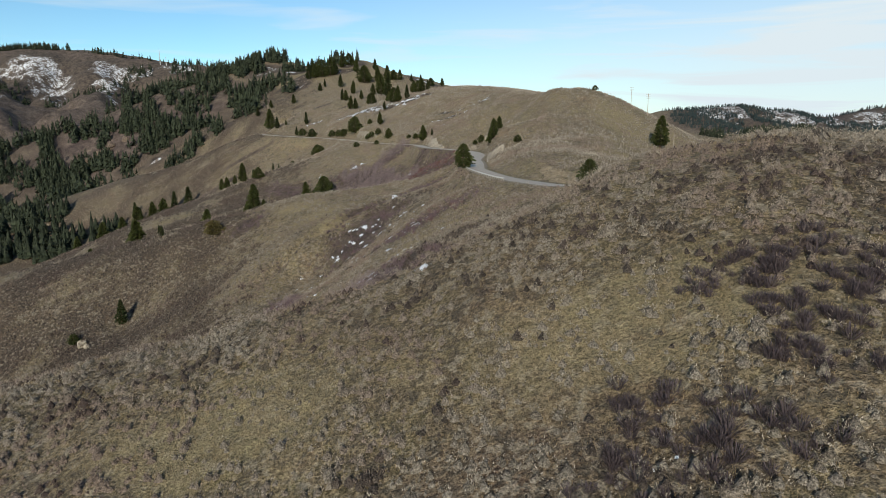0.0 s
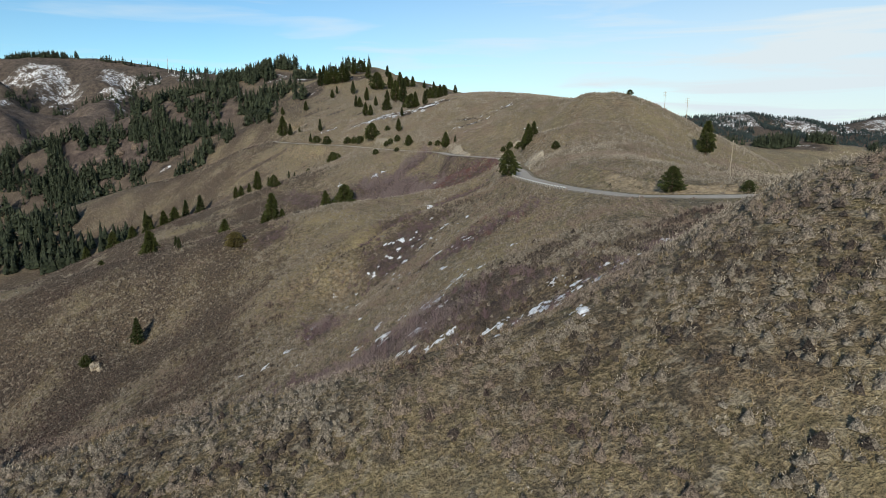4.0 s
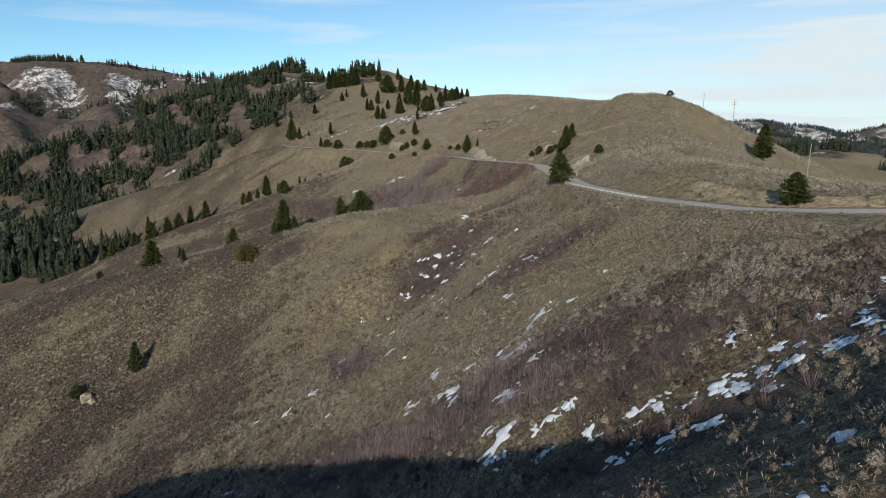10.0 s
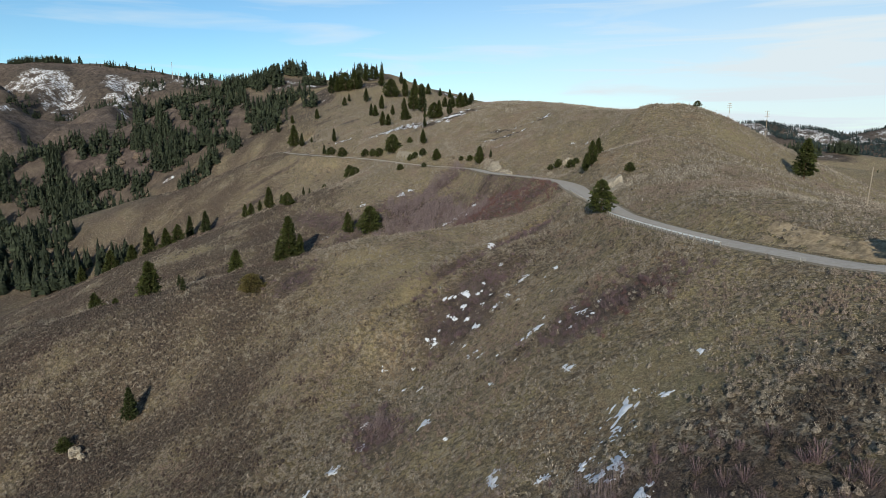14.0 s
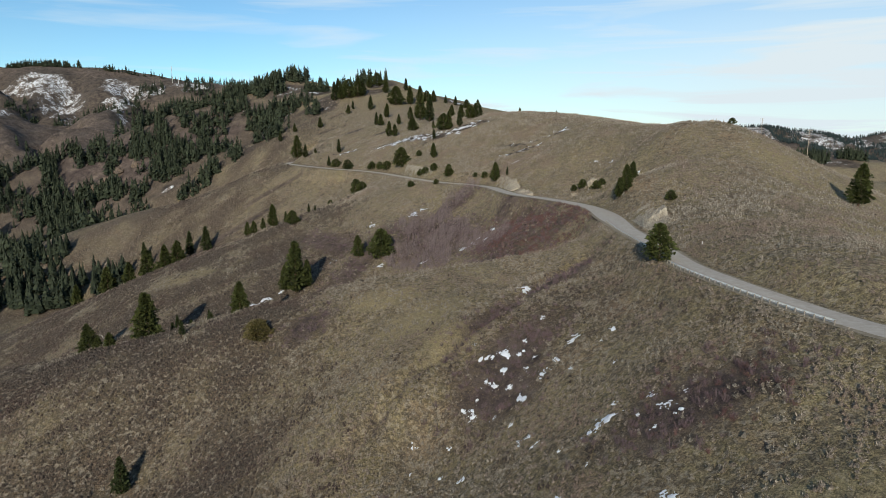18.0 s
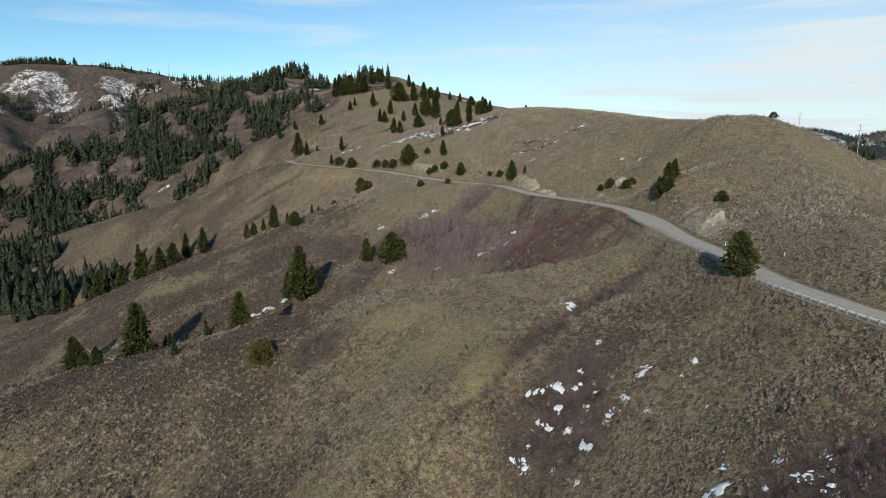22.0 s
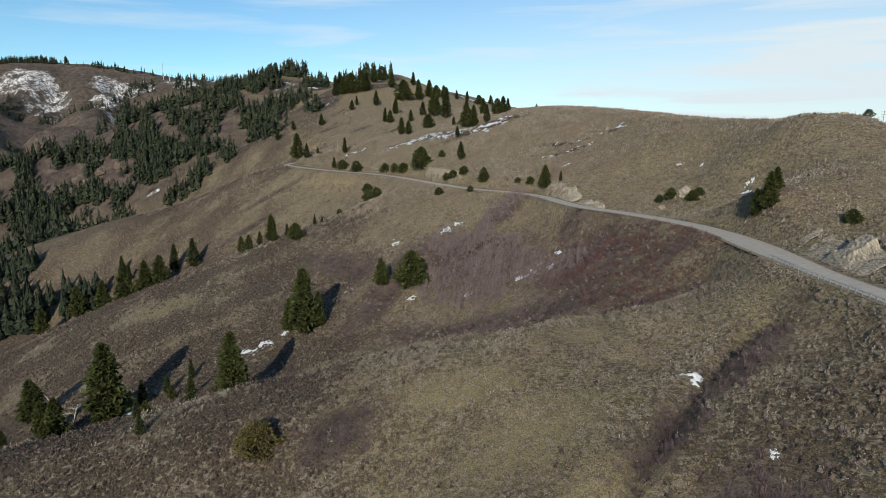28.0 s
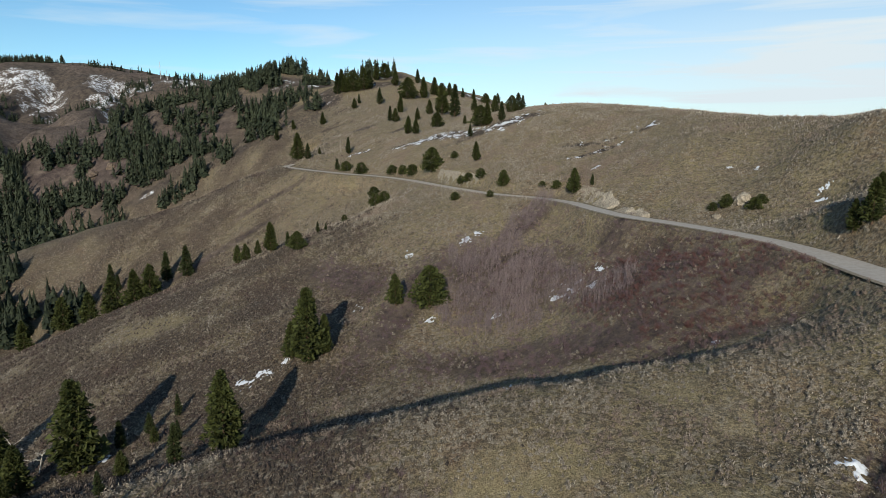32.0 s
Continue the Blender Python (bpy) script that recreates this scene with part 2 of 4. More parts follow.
def noise_node(nodes, links, scale, detail=4.0, rough=0.6, coord=None):
    n = nodes.new("ShaderNodeTexNoise")
    n.inputs["Scale"].default_value, n.inputs["Detail"].default_value, n.inputs["Roughness"].default_value = scale, detail, rough
    if coord is not None:
        links.new(coord, n.inputs["Vector"])
    return n.outputs["Fac"]


def ramp(nodes, links, fac, stops):
    r = nodes.new("ShaderNodeValToRGB")
    e = r.color_ramp.elements
    while len(e) < len(stops):
        e.new(0.5)
    for el, (pos, col) in zip(e, stops):
        el.position, el.color = pos, (*col, 1) if len(col) == 3 else col
    links.new(fac, r.inputs["Fac"])
    return r.outputs["Color"]


def mixed(nodes, links, fac, a, b, mode="MIX"):
    n = nodes.new("ShaderNodeMix")
    n.data_type, n.blend_type = "RGBA", mode
    for sock, v in ((n.inputs[0], fac), (n.inputs[6], a), (n.inputs[7], b)):
        if isinstance(v, (int, float)):
            sock.default_value = v
        elif isinstance(v, tuple):
            sock.default_value = (*v, 1)
        else:
            links.new(v, sock)
    return n.outputs[2]


def bumped(nodes, links, bsdf, height, strength, distance):
    b = nodes.new("ShaderNodeBump")
    b.inputs["Strength"].default_value, b.inputs["Distance"].default_value = strength, distance
    links.new(height, b.inputs["Height"])
    links.new(b.outputs[0], bsdf.inputs["Normal"])


def place_of(nodes):
    return nodes.new("ShaderNodeTexCoord").outputs["Object"]


def plain(name, low, high, scale, rough=0.9, bump=0.3, distance=0.02):
    m, n, l, b = material(name, rough)
    c = place_of(n)
    f = noise_node(n, l, scale, 5, 0.65, c)
    l.new(ramp(n, l, f, [(0.3, low), (0.7, high)]), b.inputs["Base Color"])
    bumped(n, l, b, f, bump, distance)
    return m


def foliage(name, low, high, scale, tint=None):
    """Leaves that let some light through, varied by island and by plant."""
    m, n, l, b = material(name, 0.75)
    g = n.new("ShaderNodeNewGeometry").outputs["Random Per Island"]
    o = n.new("ShaderNodeObjectInfo").outputs["Random"]
    c = place_of(n)
    f = noise_node(n, l, scale, 3, 0.6, c)
    a = n.new("ShaderNodeMath")
    a.operation = "ADD"
    l.new(g, a.inputs[0]), l.new(f, a.inputs[1])
    a2 = n.new("ShaderNodeMath")
    a2.operation = "MULTIPLY_ADD"
    l.new(o, a2.inputs[0])
    a2.inputs[1].default_value = 0.3
    l.new(a.outputs[0], a2.inputs[2])
    h = n.new("ShaderNodeMath")
    h.operation = "MULTIPLY"
    h.inputs[1].default_value = 0.45
    l.new(a2.outputs[0], h.inputs[0])
    col = ramp(n, l, h.outputs[0], [(0.15, low), (0.85, high)])
    if tint:
        t = ramp(n, l, noise_node(n, l, 0.045, 4, 0.6, c), [(0.46, (0, 0, 0)), (0.6, (0.8, 0.8, 0.8))])
        col = mixed(n, l, t, col, mixed(n, l, h.outputs[0], tuple(0.35 * v for v in tint), tint))
    l.new(col, b.inputs["Base Color"])
    return m


def puff(name, low, high, tint):
    """Rounded leafy cushions: one shade for each plant, broken up by fine leaf clusters."""
    m, n, l, b = material(name, 0.9)
    c = place_of(n)
    col = ramp(n, l, n.new("ShaderNodeNewGeometry").outputs["Random Per Island"], [(0.05, low), (0.95, high)])
    t = ramp(n, l, noise_node(n, l, 0.045, 4, 0.6, c), [(0.46, (0, 0, 0)), (0.6, (0.75, 0.75, 0.75))])
    col = mixed(n, l, t, col, tint)
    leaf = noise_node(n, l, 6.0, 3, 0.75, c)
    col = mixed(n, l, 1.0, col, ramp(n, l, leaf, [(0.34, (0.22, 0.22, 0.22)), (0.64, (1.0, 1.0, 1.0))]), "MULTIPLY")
    l.new(col, b.inputs["Base Color"])
    bumped(n, l, b, leaf, 1.0, 0.3)
    return m


# ---- ground ----
def ever_wider(start, end, step, grow, widest):
    """Grid lines from start towards end, their gaps growing up to the widest."""
    out, v, sign = [], start, 1 if end > start else -1
    while (end - v) * sign > 0:
        step = min(step * grow, widest)
        v += sign * step
        out.append(v)
    return out


GX = np.array(ever_wider(-2150, -3600, 20, 1.4, 300)[::-1] + ever_wider(-150, -2150, 1.8, 1.055, 21)[::-1] + list(np.arange(-150, 70, 2.0)) + ever_wider(70, 2300, 1.8, 1.06, 26) + ever_wider(2300, 3600, 24, 1.4, 300))
GY = np.array(ever_wider(24, -1200, 1.8, 1.1, 150)[::-1] + list(np.arange(24, 330, 2.0)) + list(np.arange(331, 720, 3.0)) + ever_wider(720, 2000, 3.0, 1.035, 19) + ever_wider(2000, 3350, 19, 1.0, 19) + ever_wider(3350, 4700, 20, 1.3, 200))
MX, MY = np.meshgrid(GX, GY)
MZ = ground_z(MX, MY)


def grid_mesh(name, x, y, z):
    ny, nx = x.shape
    me = bpy.data.meshes.new(name)
    i = np.arange(ny * nx).reshape(ny, nx)
    quads = np.stack([i[:-1, :-1], i[:-1, 1:], i[1:, 1:], i[1:, :-1]], -1).reshape(-1, 4)
    me.from_pydata(np.c_[x.ravel(), y.ravel(), z.ravel()].tolist(), [], quads.tolist())
    me.polygons.foreach_set("use_smooth", np.ones(len(quads), bool))
    return me


# patches of cover on the hills: x, y, half length, half width, turn in degrees
BRUSH = ((-14, 362, 36, 22, 100), (-50, 410, 40, 24, 130), (0, 335, 16, 8, 20), (-28, 222, 16, 9, 45), (-15, 394, 9, 6, 90), (-13, 319, 24, 4, 165), (-84, 261, 9, 7, 0), (-9, 259, 18, 4, 40), (-30, 242, 16, 4, 45), (-48, 176, 16, 5, 110), (-25, 219, 6, 5, 0), (-20, 116, 22, 9, 150), (-40, 125, 22, 8, 135), (-3, 104, 12, 4, 20), (20, 95, 22, 6, 10), (32, 90, 16, 5, 0), (-8, 92, 14, 5, 160), (-31, 214, 12, 12, 0))
BRUSH += ((-1500, 2480, 800, 420, 0), (-5, 174, 14, 9, 0), (-115, 440, 30, 10, 140), (-1300, 1900, 900, 600, 0), (-470, 980, 240, 120, 28), (1600, 2900, 900, 500, 0), (820, 1560, 130, 60, 0), (-230, 600, 60, 5, 200), (-200, 640, 40, 4, 210), (-148, 764, 15, 10, 0), (-188, 826, 20, 5, 0), (-109, 722, 16, 6, 0), (-40, 598, 34, 7, 170), (-75, 635, 30, 6, 140), (-9, 396, 10, 6, 60), (-42, 346, 54, 12, 152), (-88, 405, 38, 10, 68), (-42, 440, 36, 9, 45))
MEADOW = ((-50, 248, 18, 13, 30), (-62, 264, 16, 8, 0), (-42, 232, 8, 13, 130), (-35, 281, 7, 6, 0), (-194, 434, 20, 12, 0), (-5, 140, 14, 16, 0), (15, 45, 16, 9, 0), (-20, 50, 16, 8, 0), (105, 340, 32, 40, 20), (150, 330, 30, 50, 0), (90, 290, 22, 30, 0), (70, 250, 14, 22, 0))
# earth banks with hardly any plants
BARE = ((36, 164, 17, 5, 125), (23, 291, 5, 14, 0), (-6, 428, 6, 16, 20), (-1, 408, 5, 9, 25), (-62, 527, 6, 24, 25), (-171, 345, 12, 3, 150))
SNOWY = ((-1500, 2370, 230, 130, 150), (-1400, 2260, 140, 100, 140), (-1340, 2160, 60, 70, 130), (-1290, 2420, 90, 140, 20), (-1200, 2260, 100, 150, 20), (-1125, 2130, 40, 60, 20), (-1190, 2440, 130, 100, 0), (-1040, 2500, 120, 80, 0), (-1430, 2010, 50, 90, 30), (-1640, 2340, 90, 60, 0), (-352, 1140, 26, 22, 0), (-315, 1105, 22, 26, 0), (-255, 1075, 24, 16, 0), (-235, 985, 24, 10, 20), (-285, 1003, 20, 8, 20), (-404, 875, 26, 7, 10), (-450, 882, 18, 7, 20))
SNOWY += ((-300, 1120, 30, 20, 0), (-150, 1040, 26, 16, 0), (-92, 650, 26, 4.5, 146), (-62, 616, 18, 4.5, 130), (-35, 597, 26, 6, 175), (-140, 681, 11, 2.2, 170), (6, 505, 13, 2.2, 3), (34, 508, 5, 2.5, 10), (5, 520, 14, 1.8, 155), (-155, 1005, 18, 12, 0), (-212, 965, 12, 22, 0), (-106, 954, 9, 6, 0), (-30, 1015, 30, 12, 0), (1370, 3050, 190, 210, 0), (1690, 2990, 230, 260, 15))
SNOWY += ((1900, 2960, 240, 120, 160), (2100, 3000, 160, 240, 0), (855, 1535, 26, 60, 70), (-230, 1010, 18, 10, 0), (-181, 711, 12, 2.5, 150), (-350, 1040, 22, 18, 0), (-400, 900, 16, 8, 25), (-430, 740, 30, 14, 0), (-470, 1000, 26, 12, 30), (-380, 1010, 14, 20, 10), (-560, 800, 30, 10, 0), (-300, 880, 9, 14, 0))


def patches(x, y, rows):
    out = np.zeros_like(x)
    for cx, cy, a, b_, turn in rows:
        c_, s_ = math.cos(radians(turn)), math.sin(radians(turn))
        u, v = (x - cx) * c_ + (y - cy) * s_, -(x - cx) * s_ + (y - cy) * c_
        out = np.maximum(out, np.clip(1.5 - np.sqrt((u / a) ** 2 + (v / b_) ** 2), 0, 1))
    return out


def dimmed_heath(x, y):
    """Where dense sagebrush closes over the grass, and where colours are darkened for lens falloff."""
    side = smooth01((-28 - 0.12 * (y - 150) - x) / 70) * (1 - 0.75 * smooth01((y - 430) / 200) * smooth01((x + 260) / 110))
    hollow = 0.42 * smooth01((88 - y) / 25) + 0.3 * smooth01(1.5 - np.hypot((x + 45) / 60, (y - 245) / 32)) + 0.4 * smooth01(1.5 - np.hypot((x - 36) / 26, (y - 50) / 24)) + 0.75 * smooth01(1.6 - np.hypot((x - 15) / 45, (y - 108) / 20)) + 0.3 * smooth01(1.5 - np.hypot((x + 18) / 34, (y - 205) / 48))
    return np.clip(np.maximum(side, hollow) * (0.8 + 0.35 * waves(x, y, 38, 27)) + 0.12 * waves(x, y, 14, 28), 0, 1) * (1 - 0.45 * patches(x, y, MEADOW)) * (y < 1000)


ground_mat, n, l, b = material("hill_grass", 0.95)
c = place_of(n)
big = noise_node(n, l, 0.045, 6, 0.66, c)
mid = noise_node(n, l, 0.16, 5, 0.65, c)
clump = noise_node(n, l, 0.9, 4, 0.7, c)
fine = noise_node(n, l, 4.0, 4, 0.75, c)
rugged = noise_node(n, l, 0.07, 9, 0.78, c)
zone = n.new("ShaderNodeVertexColor")
zone.layer_name = "cover"
sep = n.new("ShaderNodeSeparateColor")
l.new(zone.outputs[0], sep.inputs[0])
col = ramp(n, l, big, [(0.34, (0.22, 0.135, 0.095)), (0.43, (0.3, 0.222, 0.138)), (0.5, (0.27, 0.232, 0.108)), (0.57, (0.33, 0.27, 0.15)), (0.66, (0.42, 0.345, 0.22))])
col = mixed(n, l, ramp(n, l, mid, [(0.44, (0, 0, 0)), (0.6, (0.8, 0.8, 0.8))]), col, (0.13, 0.105, 0.075))
dense = n.new("ShaderNodeMath")
dense.operation = "MULTIPLY"
l.new(zone.outputs["Alpha"], dense.inputs[0])
dense.inputs[1].default_value = 0.95
# dark ends of tuft and clump put the shade between plants into the colour
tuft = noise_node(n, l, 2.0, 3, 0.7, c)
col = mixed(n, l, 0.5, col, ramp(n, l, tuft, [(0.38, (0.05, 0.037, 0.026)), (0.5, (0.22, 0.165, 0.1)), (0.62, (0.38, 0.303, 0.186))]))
# the darkening over dense cover carries lens falloff in the colour too
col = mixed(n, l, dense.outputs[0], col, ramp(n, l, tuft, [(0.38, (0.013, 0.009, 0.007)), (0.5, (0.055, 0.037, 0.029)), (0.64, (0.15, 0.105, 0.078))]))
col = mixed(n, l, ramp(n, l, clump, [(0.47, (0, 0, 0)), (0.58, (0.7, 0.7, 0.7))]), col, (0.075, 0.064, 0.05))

specks = ramp(n, l, noise_node(n, l, 0.8, 3, 0.62, c), [(0.54, (0, 0, 0)), (0.62, (0.5, 0.5, 0.5))])
col = mixed(n, l, specks, col, (0.36, 0.31, 0.235))


def zone_mask(socket, scale, lo, hi):
    a = n.new("ShaderNodeMath")
    a.operation = "MULTIPLY"
    l.new(socket, a.inputs[0])
    l.new(noise_node(n, l, scale, 12, 0.78, c), a.inputs[1])
    return ramp(n, l, a.outputs[0], [(lo, (0, 0, 0)), (hi, (1, 1, 1))])


col = mixed(n, l, zone_mask(sep.outputs[1], 0.25, 0.3, 0.75), col, (0.3, 0.246, 0.135))
col = mixed(n, l, zone_mask(sep.outputs[0], 0.4, 0.2, 0.55), col, ramp(n, l, rugged, [(0.36, (0.026, 0.019, 0.02)), (0.5, (0.08, 0.06, 0.055)), (0.66, (0.18, 0.14, 0.115))]))
col = mixed(n, l, zone_mask(sep.outputs[2], 0.02, 0.06, 0.3), col, ramp(n, l, rugged, [(0.36, (0.03, 0.024, 0.022)), (0.64, (0.12, 0.095, 0.075))]))
col = mixed(n, l, 0.75, col, ramp(n, l, fine, [(0.3, (0.22, 0.22, 0.22)), (0.7, (0.78, 0.78, 0.78))]), "OVERLAY")
col = mixed(n, l, zone_mask(sep.outputs[2], 0.02, 0.46, 0.53), col, mixed(n, l, ramp(n, l, noise_node(n, l, 0.12, 4, 0.7, c), [(0.45, (0, 0, 0)), (0.55, (1, 1, 1))]), (0.62, 0.64, 0.67), (0.16, 0.13, 0.11)))
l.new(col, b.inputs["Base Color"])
add = n.new("ShaderNodeMath")
add.operation = "ADD"
l.new(fine, add.inputs[0]), l.new(tuft, add.inputs[1])
bumped(n, l, b, add.outputs[0], 0.8, 0.5)
ground_me = grid_mesh("ground", MX, MY, MZ)
ground_me.materials.append(ground_mat)
cover = ground_me.color_attributes.new("cover", "FLOAT_COLOR", "POINT")
cover.data.foreach_set("color", np.c_[(patches(MX, MY, BRUSH)).ravel(), patches(MX, MY, MEADOW).ravel(), patches(MX, MY, SNOWY).ravel(), dimmed_heath(MX, MY).ravel()].astype(np.float32).ravel())
ground = tagged(new("ground", ground_me), "dry grassy foothills with spurs and gullies", "ground", kind="structure")

asphalt = plain("pale_asphalt", (0.35, 0.31, 0.265), (0.46, 0.415, 0.36), 0.8, 0.9, 0.2, 0.01)
gravel = plain("shoulder_gravel", (0.17, 0.14, 0.1), (0.32, 0.27, 0.2), 1.6, 0.95, 0.6, 0.05)
line_paint = plain("worn_line_paint", (0.36, 0.33, 0.26), (0.55, 0.52, 0.44), 2.5, 0.8, 0.1, 0.003)


def road_strip(name, line, half, lift, mat, label):
    d = np.gradient(line[:, :2], axis=0)
    d /= np.linalg.norm(d, axis=1)[:, None]
    side = np.c_[d[:, 1], -d[:, 0]]
    cols = np.linspace(-1, 1, 7)
    half = half + (half > 1) * 1.5 * np.exp(-(((line[:, 1, None] - 312) / 22) ** 2)) * (line[:, 0, None] > 5)
    x = line[:, 0, None] + side[:, 0, None] * cols * half
    y = line[:, 1, None] + side[:, 1, None] * cols * half
    z = line[:, 2, None] + lift - 0.10 * cols**2 * np.ones_like(x)
    me = grid_mesh(name, x, y, z)
    me.materials.append(mat)
    me.flip_normals()
    return tagged(new(name, me), label, "road", kind="structure")


road = road_strip("road", ROAD_LINE, 3.1, 0.1, asphalt, "pale worn two-lane mountain road")
shoulder = road_strip("road_shoulder", ROAD_LINE, 4.3, 0.0, gravel, "tan gravel shoulder of the road")
road_line = road_strip("road_line", ROAD_LINE, 0.08, 0.106, line_paint, "faded centre line of the road")

# ---- builders ----
def part(name, bm, mat, parent, label=""):
    """One mesh object under a thing."""
    me = bpy.data.meshes.new(name)
    bm.to_mesh(me)
    bm.free()
    return part_of(name, me, mat, parent, label)


def part_of(name, me, mat, parent, label=""):
    if mat is not None and not me.materials:
        me.materials.append(mat)
    ob = new(name, me)
    ob.parent = parent
    return tagged(ob, label)


def base(name, x, y, z, label, category, group="", turn=0.0, scale=1.0):
    e = new(name)
    e.empty_display_size = 0.2
    e.matrix_world = pose(x, y, z, 0, 0, turn) @ Matrix.Scale(scale, 4)
    return tagged(e, label, category, group)


def triangles(name, verts, mat):
    """A mesh of loose triangles from an array of corners."""
    v = np.asarray(verts, np.float32).reshape(-1, 3)
    me = bpy.data.meshes.new(name)
    k = len(v) // 3
    me.vertices.add(len(v))
    me.vertices.foreach_set("co", v.ravel())
    me.loops.add(len(v))
    me.loops.foreach_set("vertex_index", np.arange(len(v), dtype=np.int32))
    me.polygons.add(k)
    me.polygons.foreach_set("loop_start", np.arange(0, 3 * k, 3, dtype=np.int32))
    me.update()
    me.materials.append(mat)
    return me


def zs(x, y):
    return ground_z(np.asarray(x, float), np.asarray(y, float))


def tube(bm, a, b, r0, r1, sides=6):
    a, b = Vector(a), Vector(b)
    turn = (b - a).to_track_quat("Z", "Y").to_matrix()
    rings = []
    for p, r in ((a, r0), (b, r1)):
        rings.append([bm.verts.new(p + turn @ Vector((r * math.cos(6.2832 * i / sides), r * math.sin(6.2832 * i / sides), 0))) for i in range(sides)])
    for i in range(sides):
        j = (i + 1) % sides
        bm.faces.new((rings[0][i], rings[0][j], rings[1][j], rings[1][i]))
    bm.faces.new(rings[1])
    bm.faces.new(rings[0][::-1])


def box(bm, size, m):
    bmesh.ops.create_cube(bm, size=1.0, matrix=m @ Matrix.Diagonal((*size, 1)))


needle = foliage("pine_needles", (0.016, 0.023, 0.007), (0.078, 0.088, 0.024), 0.6)
needle_dark = foliage("fir_needles", (0.014, 0.02, 0.008), (0.055, 0.068, 0.022), 0.5)
# the blue haze of distance is mixed into these needle colours
needle_haze = foliage("haze_tinted_needles", (0.018, 0.03, 0.032), (0.05, 0.07, 0.068), 0.05)
needle_far = foliage("forest_needles", (0.007, 0.012, 0.008), (0.045, 0.055, 0.03), 0.09)
bark = plain("pine_bark", (0.06, 0.04, 0.028), (0.16, 0.1, 0.07), 6, 0.95, 0.6, 0.03)
sage_leaf = foliage("sage_leaf", (0.19, 0.16, 0.124), (0.5, 0.44, 0.352), 0.8, (0.33, 0.237, 0.185))
olive_leaf = foliage("yellow_olive_leaf", (0.04, 0.034, 0.012), (0.15, 0.122, 0.042), 0.5)
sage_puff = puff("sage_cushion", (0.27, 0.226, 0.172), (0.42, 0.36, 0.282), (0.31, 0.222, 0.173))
# darker copies of the two sage materials: lens falloff put into the colours
dimmed_puff = puff("dimmed_sage_cushion", (0.085, 0.067, 0.054), (0.16, 0.128, 0.102), (0.125, 0.086, 0.073))
dimmed_leaf = foliage("dimmed_sage_leaf", (0.065, 0.051, 0.041), (0.245, 0.2, 0.16), 0.8, (0.175, 0.121, 0.102))
straw = foliage("dry_grass", (0.12, 0.085, 0.045), (0.32, 0.24, 0.13), 0.12)
twig = foliage("bare_twigs", (0.06, 0.04, 0.045), (0.17, 0.118, 0.124), 0.3)
twig_red = foliage("red_twigs", (0.065, 0.032, 0.03), (0.19, 0.1, 0.09), 0.3)
twig_dark = foliage("dark_twigs", (0.035, 0.027, 0.03), (0.11, 0.085, 0.09), 0.3)
aspen_twig = foliage("aspen_twigs", (0.085, 0.064, 0.066), (0.26, 0.205, 0.205), 0.4)
snow_mat = plain("old_snow", (0.5, 0.53, 0.58), (0.7, 0.72, 0.75), 1.5, 0.7, 0.4, 0.05)
steel = plain("weathered_steel", (0.5, 0.51, 0.5), (0.66, 0.67, 0.66), 3, 0.55, 0.1, 0.004)
post_wood = plain("weathered_post", (0.16, 0.14, 0.115), (0.34, 0.3, 0.25), 6, 0.9, 0.3, 0.01)
wood = plain("grey_timber", (0.22, 0.185, 0.145), (0.38, 0.325, 0.26), 9, 0.9, 0.4, 0.01)
white_paint = plain("white_paint", (0.7, 0.7, 0.68), (0.82, 0.82, 0.8), 8, 0.6, 0.1, 0.002)

rock_mat, n, l, b = material("pale_rock", 0.9)
c = place_of(n)
wv = n.new("ShaderNodeTexWave")
wv.inputs["Scale"].default_value, wv.inputs["Distortion"].default_value, wv.inputs["Detail"].default_value, wv.inputs["Detail Scale"].default_value = 0.5, 9, 4, 1.4
l.new(c, wv.inputs["Vector"])
rk = noise_node(n, l, 0.8, 8, 0.7, c)
col = ramp(n, l, rk, [(0.3, (0.14, 0.115, 0.085)), (0.5, (0.28, 0.24, 0.185)), (0.7, (0.4, 0.355, 0.285))])
col = mixed(n, l, 0.35, col, ramp(n, l, wv.outputs["Fac"], [(0.2, (0.25, 0.25, 0.25)), (0.7, (0.75, 0.75, 0.75))]), "OVERLAY")
l.new(col, b.inputs["Base Color"])
bumped(n, l, b, rk, 0.9, 0.4)


crag_mat = plain("brown_crag", (0.06, 0.045, 0.036), (0.22, 0.165, 0.125), 0.6, 0.9, 1.0, 0.8)
earth_mat = plain("sandy_earth", (0.12, 0.09, 0.058), (0.36, 0.285, 0.19), 0.9, 0.95, 0.8, 0.2)


